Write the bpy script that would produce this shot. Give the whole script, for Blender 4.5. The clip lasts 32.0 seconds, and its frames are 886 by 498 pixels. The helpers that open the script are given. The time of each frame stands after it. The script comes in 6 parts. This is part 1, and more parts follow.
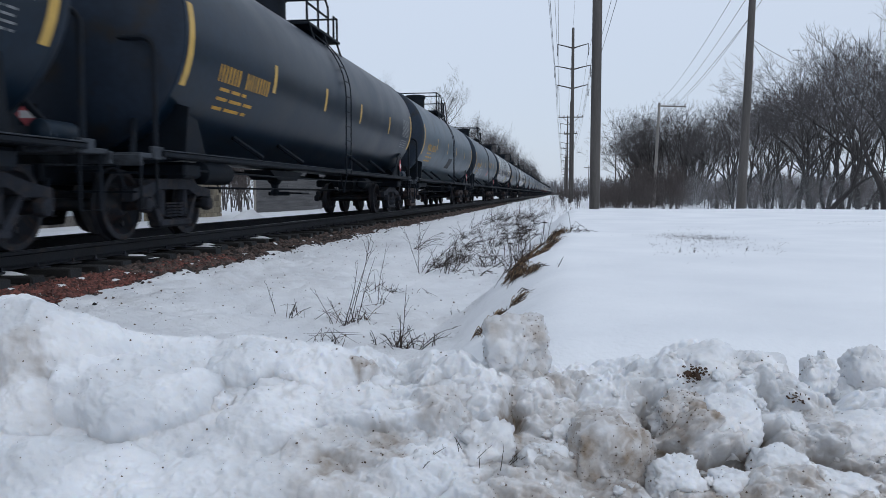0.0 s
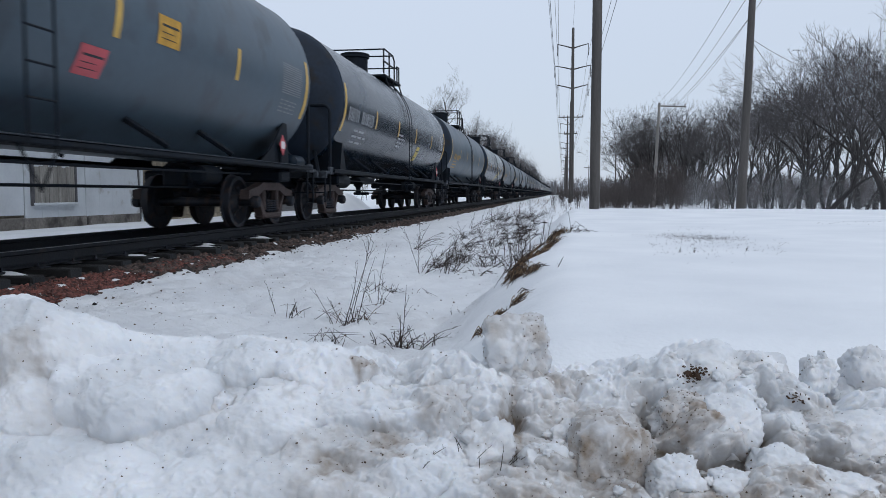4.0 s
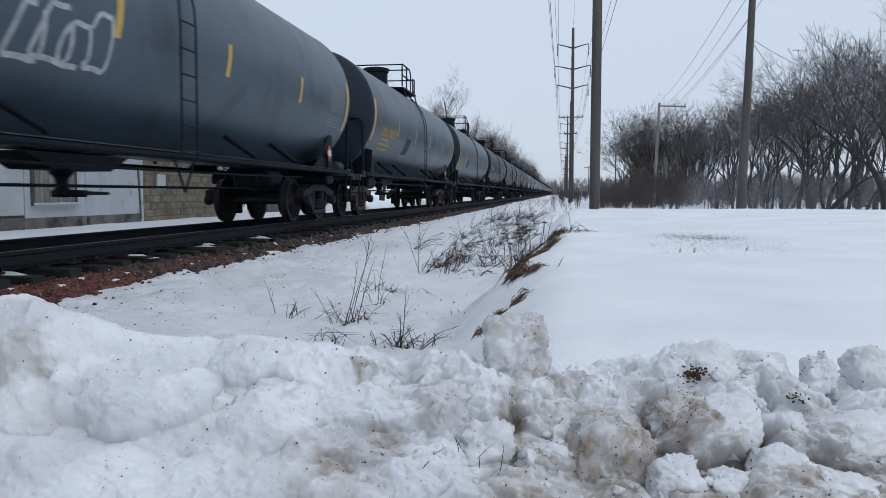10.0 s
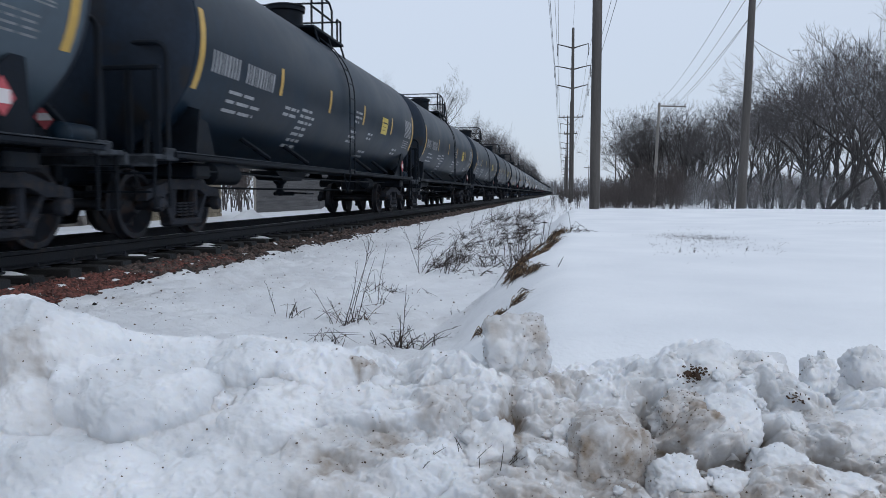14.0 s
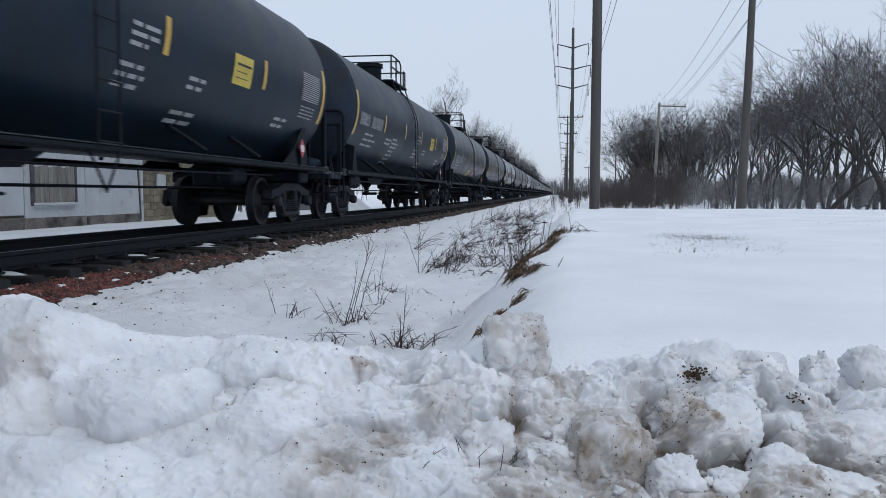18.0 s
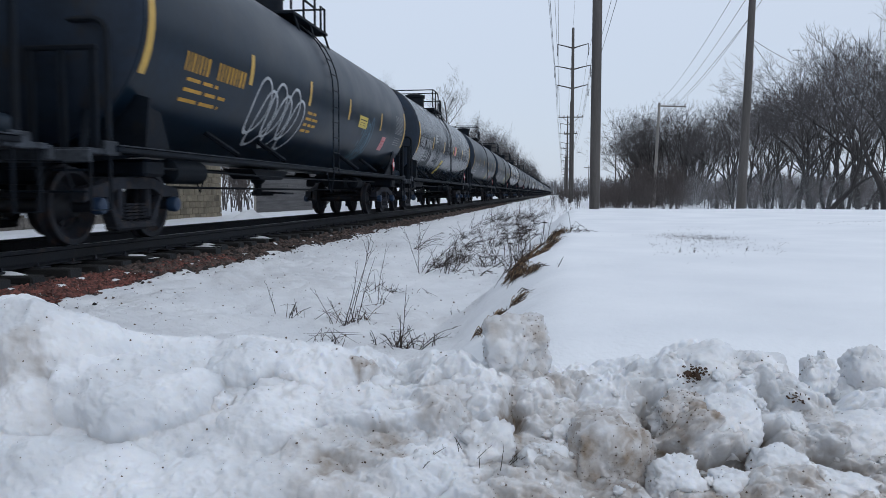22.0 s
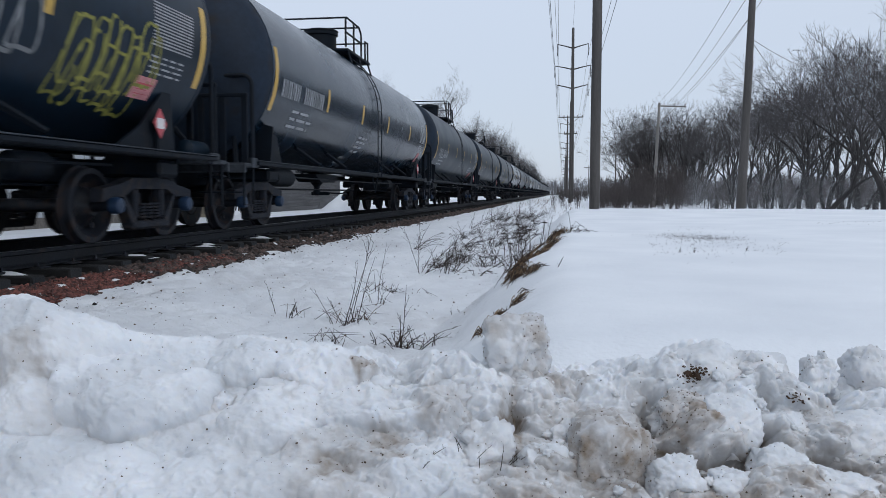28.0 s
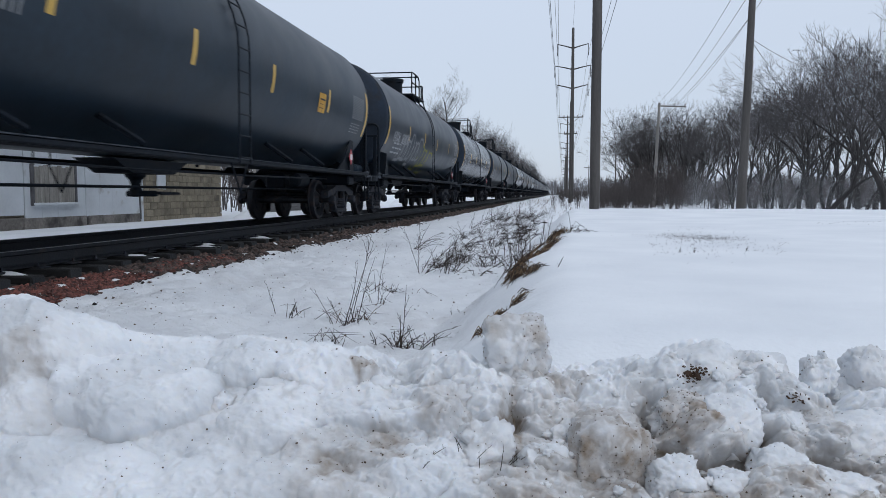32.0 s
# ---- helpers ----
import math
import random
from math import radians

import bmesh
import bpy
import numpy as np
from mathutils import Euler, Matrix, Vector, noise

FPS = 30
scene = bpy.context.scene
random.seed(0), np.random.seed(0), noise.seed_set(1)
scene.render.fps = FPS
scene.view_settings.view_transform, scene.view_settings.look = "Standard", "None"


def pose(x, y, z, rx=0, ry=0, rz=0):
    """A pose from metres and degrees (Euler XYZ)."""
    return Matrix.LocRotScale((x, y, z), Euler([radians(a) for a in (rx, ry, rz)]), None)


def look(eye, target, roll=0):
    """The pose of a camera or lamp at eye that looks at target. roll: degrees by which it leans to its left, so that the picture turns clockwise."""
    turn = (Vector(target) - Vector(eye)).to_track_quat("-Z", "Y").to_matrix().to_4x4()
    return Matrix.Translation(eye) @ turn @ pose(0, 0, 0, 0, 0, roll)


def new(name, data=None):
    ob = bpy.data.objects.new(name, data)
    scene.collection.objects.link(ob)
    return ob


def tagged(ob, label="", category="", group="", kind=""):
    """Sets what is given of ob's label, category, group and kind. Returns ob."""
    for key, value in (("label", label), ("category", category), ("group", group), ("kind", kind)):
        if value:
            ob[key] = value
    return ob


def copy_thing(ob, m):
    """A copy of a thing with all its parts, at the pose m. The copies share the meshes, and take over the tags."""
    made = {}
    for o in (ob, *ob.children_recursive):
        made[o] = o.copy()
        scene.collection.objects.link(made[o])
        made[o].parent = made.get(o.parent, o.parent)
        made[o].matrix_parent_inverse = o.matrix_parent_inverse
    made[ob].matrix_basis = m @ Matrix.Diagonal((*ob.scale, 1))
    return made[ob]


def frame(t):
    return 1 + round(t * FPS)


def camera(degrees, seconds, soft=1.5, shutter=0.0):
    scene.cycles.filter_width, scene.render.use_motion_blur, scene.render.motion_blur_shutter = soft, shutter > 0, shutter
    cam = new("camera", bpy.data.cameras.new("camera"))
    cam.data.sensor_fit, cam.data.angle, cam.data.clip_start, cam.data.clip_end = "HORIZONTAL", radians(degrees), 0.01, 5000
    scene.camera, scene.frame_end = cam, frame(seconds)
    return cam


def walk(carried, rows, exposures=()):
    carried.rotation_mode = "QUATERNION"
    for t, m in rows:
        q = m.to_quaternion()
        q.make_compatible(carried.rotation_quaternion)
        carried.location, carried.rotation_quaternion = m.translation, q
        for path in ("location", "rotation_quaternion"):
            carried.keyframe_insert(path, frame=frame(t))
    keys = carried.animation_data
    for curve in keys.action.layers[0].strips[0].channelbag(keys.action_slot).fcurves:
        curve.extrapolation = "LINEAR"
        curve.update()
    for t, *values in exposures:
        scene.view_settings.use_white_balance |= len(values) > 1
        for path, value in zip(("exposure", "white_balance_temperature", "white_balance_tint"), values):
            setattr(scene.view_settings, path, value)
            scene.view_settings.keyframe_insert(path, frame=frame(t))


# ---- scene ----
# A low camera on a roadside snow bank watches a train of tank cars go by.
# x to the right, y along the straight track, z up from the rail heads.
EYE_Z = 0.60
TURN = 8.30
cam = camera(59.0, 32.0, soft=0.55, shutter=0.22)
walk(cam, [(0.0, pose(0, 0, EYE_Z, 85.95, 0, TURN)), (32.0, pose(0, 0, EYE_Z, 85.95, 0, TURN))],
     exposures=[(0.0, 0.0), (32.0, 0.0)])

# ---- sky and light: heavy overcast ----
world = bpy.data.worlds.new("overcast")
scene.world = world
world.use_nodes = True
wn, wl = world.node_tree.nodes, world.node_tree.links
sky = wn.new("ShaderNodeTexSky")
sky.sky_type, sky.sun_disc = "NISHITA", False
sky.sun_elevation, sky.sun_rotation = radians(38), radians(150)
coord = wn.new("ShaderNodeTexCoord")
split = wn.new("ShaderNodeSeparateXYZ")
grade = wn.new("ShaderNodeValToRGB")
grade.color_ramp.elements[0].position, grade.color_ramp.elements[0].color = 0.0, (0.475, 0.54, 0.645, 1)
grade.color_ramp.elements[1].position, grade.color_ramp.elements[1].color = 1.0, (0.60, 0.67, 0.78, 1)
el = grade.color_ramp.elements.new(0.30)
el.color = (0.555, 0.625, 0.745, 1)
thin = wn.new("ShaderNodeMixRGB")
thin.blend_type, thin.inputs[0].default_value = "ADD", 0.012
wl.new(coord.outputs["Generated"], split.inputs[0])
wl.new(split.outputs[2], grade.inputs[0])
wl.new(grade.outputs[0], thin.inputs[1])
wl.new(sky.outputs[0], thin.inputs[2])
wl.new(thin.outputs[0], wn["Background"].inputs[0])
wn["Background"].inputs[1].default_value = 1.07

sun = new("sun", bpy.data.lights.new("sun", "SUN"))
sun.data.energy, sun.data.angle, sun.data.color = 0.5, radians(40), (1.0, 0.97, 0.93)
sun.matrix_world = look((30, -40, 60), (0, 20, 0))


# ---- materials ----
def mat(name, base, rough=0.7, metal=0.0, var=0.25, scale=6.0, fine=60.0, bump=0.15, second=None, patch=0.5,
        coat=0.0, stretch=(1, 1, 1), spread=0.12, spec=0.5):
    """A surface with two scales of colour change, grain relief and uneven gloss; second: a colour that breaks through in patches."""
    m = bpy.data.materials.new(name)
    m.use_nodes = True
    n, l = m.node_tree.nodes, m.node_tree.links
    b = n["Principled BSDF"]
    b.inputs["Metallic"].default_value = metal
    b.inputs["Coat Weight"].default_value = coat
    b.inputs["Specular IOR Level"].default_value = spec
    tc, mp = n.new("ShaderNodeTexCoord"), n.new("ShaderNodeMapping")
    mp.inputs["Scale"].default_value = stretch
    info = n.new("ShaderNodeObjectInfo")
    far = n.new("ShaderNodeMath")
    far.operation = "MULTIPLY"
    far.inputs[1].default_value = 37.0
    l.new(info.outputs["Random"], far.inputs[0])
    l.new(far.outputs[0], mp.inputs["Location"])
    l.new(tc.outputs["Object"], mp.inputs[0])
    a, c = n.new("ShaderNodeTexNoise"), n.new("ShaderNodeTexNoise")
    a.inputs["Scale"].default_value, c.inputs["Scale"].default_value = scale, fine
    a.inputs["Detail"].default_value, c.inputs["Detail"].default_value = 6, 3
    for t in (a, c):
        l.new(mp.outputs[0], t.inputs["Vector"])
    r = n.new("ShaderNodeValToRGB")
    r.color_ramp.elements[0].position, r.color_ramp.elements[1].position = 0.3, 0.72
    r.color_ramp.elements[0].color = (*[v * (1 - var) for v in base], 1)
    r.color_ramp.elements[1].color = (*[min(1, v * (1 + var)) for v in base], 1)
    l.new(a.outputs[0], r.inputs[0])
    grain = n.new("ShaderNodeMixRGB")
    grain.blend_type, grain.inputs[0].default_value = "OVERLAY", min(0.9, var * 1.2)
    l.new(r.outputs[0], grain.inputs[1])
    l.new(c.outputs[0], grain.inputs[2])
    colour = grain.outputs[0]
    if second:
        p = n.new("ShaderNodeTexNoise")
        p.inputs["Scale"].default_value, p.inputs["Detail"].default_value = scale * 1.7, 8
        l.new(mp.outputs[0], p.inputs["Vector"])
        pr = n.new("ShaderNodeValToRGB")
        pr.color_ramp.elements[0].position, pr.color_ramp.elements[1].position = patch, patch + spread
        l.new(p.outputs[0], pr.inputs[0])
        mix = n.new("ShaderNodeMixRGB")
        mix.inputs[2].default_value = (*second, 1)
        l.new(pr.outputs[0], mix.inputs[0])
        l.new(colour, mix.inputs[1])
        colour = mix.outputs[0]
    l.new(colour, b.inputs["Base Color"])
    mr = n.new("ShaderNodeMapRange")
    mr.inputs[3].default_value, mr.inputs[4].default_value = max(0.05, rough - 0.12), min(1, rough + 0.12)
    l.new(a.outputs[0], mr.inputs[0])
    l.new(mr.outputs[0], b.inputs["Roughness"])
    if bump:
        bp = n.new("ShaderNodeBump")
        bp.inputs["Strength"].default_value, bp.inputs["Distance"].default_value = bump, 0.02
        l.new(c.outputs[0], bp.inputs["Height"])
        l.new(bp.outputs[0], b.inputs["Normal"])
    return m


M = {}
M["black"] = mat("tank_black", (0.0046, 0.0142, 0.0275), 0.36, var=0.35, scale=0.9, fine=9, bump=0.03, second=(0.006, 0.0155, 0.0275), patch=0.54, spec=0.20)
M["gloss"] = mat("tank_black_gloss", (0.0056, 0.0160, 0.0300), 0.24, var=0.4, scale=0.7, fine=6, bump=0.02, second=(0.012, 0.0215, 0.033), patch=0.56, spec=0.34)
M["grey"] = mat("tank_grey", (0.056, 0.085, 0.112), 0.42, var=0.12, scale=0.8, fine=8, bump=0.02, second=(0.042, 0.058, 0.076), patch=0.53, spec=0.42)
M["dull"] = mat("tank_dull_black", (0.0066, 0.0178, 0.0318), 0.45, var=0.3, scale=0.9, fine=9, bump=0.03, second=(0.007, 0.0165, 0.0295), patch=0.53, spec=0.20)
M["worn"] = mat("tank_worn_black", (0.0125, 0.0235, 0.0360), 0.42, var=0.3, scale=0.8, fine=9, bump=0.03, second=(0.018, 0.029, 0.042), patch=0.53, spec=0.26)
M["frame"] = mat("frame_black", (0.0036, 0.0070, 0.0125), 0.6, var=0.4, scale=3, fine=30, second=(0.008, 0.0090, 0.011), patch=0.58, spec=0.16)
# Grey of dusty decks and plates; on the sill flange a painted highlight.
M["edge"] = mat("scuffed_lit_edge", (0.040, 0.048, 0.060), 0.7, var=0.5, scale=3, fine=30, second=(0.012, 0.016, 0.022), patch=0.5, spec=0.3)
# Heads stay dark on every car: shade between cars put into colour.
M["head"] = mat("shaded_head", (0.0095, 0.0180, 0.0325), 0.6, var=0.3, scale=1.2, fine=12, bump=0.03, second=(0.014, 0.014, 0.015), patch=0.56, spec=0.25)
M["truck"] = mat("truck_steel", (0.022, 0.0255, 0.0340), 0.75, var=0.4, scale=5, fine=45, bump=0.3, second=(0.042, 0.036, 0.036), patch=0.52, spec=0.2)
M["rusty"] = mat("truck_rust", (0.052, 0.036, 0.034), 0.8, var=0.4, scale=5, fine=45, bump=0.3)
M["wheel"] = mat("wheel_steel", (0.0125, 0.0155, 0.0225), 0.55, metal=0.1, var=0.4, scale=5, fine=40, second=(0.036, 0.024, 0.022), patch=0.52, spec=0.35)
M["rail_side"] = mat("rail_side", (0.0085, 0.0105, 0.0145), 0.6, metal=0.0, var=0.35, scale=2, fine=50, second=(0.026, 0.021, 0.019), patch=0.62, spec=0.22)
M["rail_head"] = mat("rail_head", (0.11, 0.12, 0.135), 0.4, metal=0.7, var=0.2, scale=1, fine=30)
M["tie_end"] = mat("weathered_tie_end", (0.016, 0.019, 0.022), 0.9, var=0.4, scale=6, fine=60, bump=0.5)
M["tie"] = mat("creosoted_wood", (0.010, 0.0105, 0.0115), 0.85, var=0.45, scale=3, fine=30, bump=0.5, stretch=(0.6, 4, 4))
M["yellow"] = mat("reflector_yellow", (0.54, 0.34, 0.07), 0.45, var=0.15, scale=6, fine=40, bump=0.02)
M["decal_yellow"] = mat("placard_yellow", (0.55, 0.42, 0.07), 0.5, var=0.15, bump=0.02)
M["white"] = mat("stencil_white", (0.34, 0.35, 0.365), 0.6, var=0.2, scale=8, bump=0.0)
M["faded"] = mat("stencil_faded", (0.20, 0.21, 0.22), 0.6, var=0.3, scale=8, bump=0.0)
M["orange"] = mat("stencil_yellow", (0.50, 0.27, 0.03), 0.6, var=0.25, scale=8, bump=0.0)
M["red"] = mat("placard_red", (0.46, 0.070, 0.085), 0.5, var=0.15, bump=0.02)
M["pink"] = mat("label_pink", (0.55, 0.22, 0.23), 0.6, var=0.2, scale=12, bump=0.0)
M["placard"] = mat("placard_white", (0.66, 0.62, 0.62), 0.5, var=0.1, bump=0.02)
M["blue"] = mat("bearing_blue", (0.012, 0.035, 0.08), 0.5, var=0.3, bump=0.05)
M["spray_white"] = mat("spray_white", (0.42, 0.44, 0.46), 0.7, var=0.3, scale=9, bump=0.0)
M["spray_lime"] = mat("spray_lime", (0.25, 0.24, 0.05), 0.7, var=0.3, scale=9, bump=0.0)
M["spray_teal"] = mat("spray_teal", (0.10, 0.17, 0.22), 0.7, var=0.3, scale=9, bump=0.0)
M["spray_dim"] = mat("spray_dim", (0.035, 0.045, 0.052), 0.7, var=0.3, scale=9, bump=0.0)
M["spray_dark"] = mat("spray_dark", (0.02, 0.024, 0.03), 0.7, var=0.3, scale=9, bump=0.0)
M["bark"] = mat("bark_dark", (0.027, 0.025, 0.025), 0.95, var=0.4, scale=4, fine=25, bump=0.4, stretch=(1, 1, 0.35))
M["twig"] = mat("twig_grey", (0.068, 0.064, 0.067), 0.95, var=0.3, scale=3, fine=20, bump=0.0)
# Paler than the near twigs: distance haze put into the colour.
M["hazed_twig"] = mat("hazed_twig", (0.15, 0.15, 0.16), 0.95, var=0.25, scale=1, fine=8, bump=0.0)
M["brush"] = mat("brush_stems", (0.070, 0.060, 0.058), 0.9, var=0.4, scale=3, fine=20, bump=0.0)
M["stem"] = mat("weed_stem", (0.034, 0.025, 0.021), 0.9, var=0.4, scale=8, fine=60, bump=0.1)
M["straw"] = mat("dead_grass", (0.21, 0.140, 0.080), 0.85, var=0.45, scale=10, fine=60, bump=0.1)
M["pole"] = mat("weathered_pole", (0.076, 0.071, 0.068), 0.9, var=0.3, scale=2, fine=30, bump=0.4, stretch=(3, 3, 0.25))
M["pole_pale"] = mat("pale_pole", (0.20, 0.192, 0.182), 0.9, var=0.2, scale=2, fine=30, bump=0.3, stretch=(3, 3, 0.25))
M["wire"] = mat("wire", (0.10, 0.105, 0.115), 0.6, metal=0.3, var=0.1, bump=0.0)
M["insulator"] = mat("insulator", (0.12, 0.12, 0.13), 0.3, var=0.2, bump=0.0)
M["siding"] = mat("white_siding", (0.62, 0.66, 0.70), 0.6, var=0.10, scale=1.4, fine=14, bump=0.05, second=(0.42, 0.42, 0.41), patch=0.62)
M["block"] = mat("tan_block", (0.27, 0.235, 0.175), 0.9, var=0.35, scale=0.9, fine=20, bump=0.5, second=(0.13, 0.11, 0.085), patch=0.52, spread=0.2)
M["footing"] = mat("stained_footing", (0.20, 0.185, 0.17), 0.95, var=0.4, scale=1.5, fine=18, bump=0.5, second=(0.07, 0.064, 0.06), patch=0.5, spread=0.15)
M["mortar"] = mat("mortar", (0.20, 0.175, 0.14), 0.95, var=0.25)
M["old_wood"] = mat("weathered_boards", (0.30, 0.285, 0.265), 0.9, var=0.35, scale=2, fine=25, bump=0.3, stretch=(4, 4, 0.5))
M["plank"] = mat("grey_planks", (0.145, 0.145, 0.150), 0.9, var=0.35, scale=1.5, fine=20, bump=0.3, stretch=(1, 0.3, 4))
M["roof"] = mat("shed_roof", (0.10, 0.10, 0.11), 0.8, var=0.3)
M["crumb"] = mat("dirt_crumbs", (0.085, 0.052, 0.032), 0.95, var=0.5, scale=30, fine=150)
M["leaf"] = mat("dead_leaf", (0.065, 0.035, 0.020), 0.9, var=0.5, scale=25, fine=120)


def stone_mat(name, lows, highs):
    """Loose stones, each with a colour of its own."""
    m = bpy.data.materials.new(name)
    m.use_nodes = True
    n, l = m.node_tree.nodes, m.node_tree.links
    g, r = n.new("ShaderNodeNewGeometry"), n.new("ShaderNodeValToRGB")
    r.color_ramp.elements[0].color, r.color_ramp.elements[1].color = (*lows, 1), (*highs, 1)
    mid = r.color_ramp.elements.new(0.55)
    mid.color = (*[(a + b) * 0.42 for a, b in zip(lows, highs)], 1)
    l.new(g.outputs["Random Per Island"], r.inputs[0])
    no, mx = n.new("ShaderNodeTexNoise"), n.new("ShaderNodeMixRGB")
    no.inputs["Scale"].default_value = 40
    mx.blend_type, mx.inputs[0].default_value = "OVERLAY", 0.5
    l.new(r.outputs[0], mx.inputs[1])
    l.new(no.outputs[0], mx.inputs[2])
    l.new(mx.outputs[0], n["Principled BSDF"].inputs["Base Color"])
    n["Principled BSDF"].inputs["Roughness"].default_value = 0.85
    return m


M["ballast"] = stone_mat("ballast", (0.028, 0.016, 0.015), (0.24, 0.085, 0.065))
M["ballast_grey"] = stone_mat("ballast_grey", (0.014, 0.0125, 0.0125), (0.135, 0.094, 0.080))
# Very dark bed: the shade in gaps between stones, put into colour.
M["bed"] = mat("ballast_gap_shade", (0.022, 0.017, 0.016), 0.95, var=0.5, scale=9, fine=60, bump=0.6)


def snow_mat(name, dirty):
    """Old snow: granular relief, faint blue and grey drifts, and brown dirt, part of it painted shading, where the mesh
    carries it.
    """
    m = bpy.data.materials.new(name)
    m.use_nodes = True
    n, l = m.node_tree.nodes, m.node_tree.links
    b = n["Principled BSDF"]
    tc = n.new("ShaderNodeTexCoord")
    big, mid, fine = (n.new("ShaderNodeTexNoise") for _ in range(3))
    for t, s, d in ((big, 0.8 if not dirty else 5.0, 4), (mid, 7.0 if not dirty else 26.0, 5), (fine, 55.0 if not dirty else 150.0, 4)):
        t.inputs["Scale"].default_value, t.inputs["Detail"].default_value = s, d
        l.new(tc.outputs["Object"], t.inputs["Vector"])
    r = n.new("ShaderNodeValToRGB")
    r.color_ramp.elements[0].position, r.color_ramp.elements[1].position = 0.32, 0.66
    r.color_ramp.elements[0].color, r.color_ramp.elements[1].color = ((0.60, 0.62, 0.645, 1) if dirty else (0.76, 0.785, 0.82, 1)), ((0.82, 0.835, 0.86, 1) if dirty else (0.86, 0.88, 0.905, 1))
    l.new(big.outputs[0], r.inputs[0])
    at = n.new("ShaderNodeAttribute")
    at.attribute_name = "dirt"
    mul = n.new("ShaderNodeMath")
    mul.operation = "MULTIPLY"
    ramp = n.new("ShaderNodeValToRGB")
    ramp.color_ramp.elements[0].position, ramp.color_ramp.elements[1].position = (0.16, 0.70) if dirty else (0.28, 0.60)
    l.new(mid.outputs[0], ramp.inputs[0])
    l.new(at.outputs["Fac"], mul.inputs[0])
    l.new(ramp.outputs[0], mul.inputs[1])
    mx = n.new("ShaderNodeMixRGB")
    mx.inputs[2].default_value = (0.27, 0.218, 0.168, 1) if dirty else (0.69, 0.695, 0.715, 1)
    l.new(mul.outputs[0], mx.inputs[0])
    l.new(r.outputs[0], mx.inputs[1])
    l.new(mx.outputs[0], b.inputs["Base Color"])
    b.inputs["Roughness"].default_value = 0.6
    b.inputs["Specular IOR Level"].default_value = 0.25
    if dirty:
        b.inputs["Subsurface Weight"].default_value = 0.7
        b.inputs["Subsurface Radius"].default_value = (0.8, 0.9, 1.0)
        b.inputs["Subsurface Scale"].default_value = 0.018
    add = n.new("ShaderNodeMath")
    add.operation = "MULTIPLY_ADD"
    add.inputs[1].default_value = 0.35
    l.new(fine.outputs[0], add.inputs[0])
    l.new(mid.outputs[0], add.inputs[2])
    bp = n.new("ShaderNodeBump")
    bp.inputs["Strength"].default_value, bp.inputs["Distance"].default_value = (0.45 if dirty else 0.40), (0.009 if dirty else 0.06)
    if not dirty:
        mp, firm = n.new("ShaderNodeMapping"), n.new("ShaderNodeMapRange")
        mp.inputs["Scale"].default_value = (1.0, 1.7, 1.0)
        l.new(tc.outputs["Object"], mp.inputs[0])
        l.new(mp.outputs[0], mid.inputs["Vector"])
        firm.inputs[1].default_value, firm.inputs[2].default_value = 0.05, 0.3
        firm.inputs[3].default_value, firm.inputs[4].default_value = 0.30, 0.95
        l.new(at.outputs["Fac"], firm.inputs[0])
        l.new(firm.outputs[0], bp.inputs["Strength"])
    l.new(add.outputs[0], bp.inputs["Height"])
    l.new(bp.outputs[0], b.inputs["Normal"])
    return m


M["snow"] = snow_mat("field_snow", False)
M["dirty_snow"] = snow_mat("ploughed_snow", True)


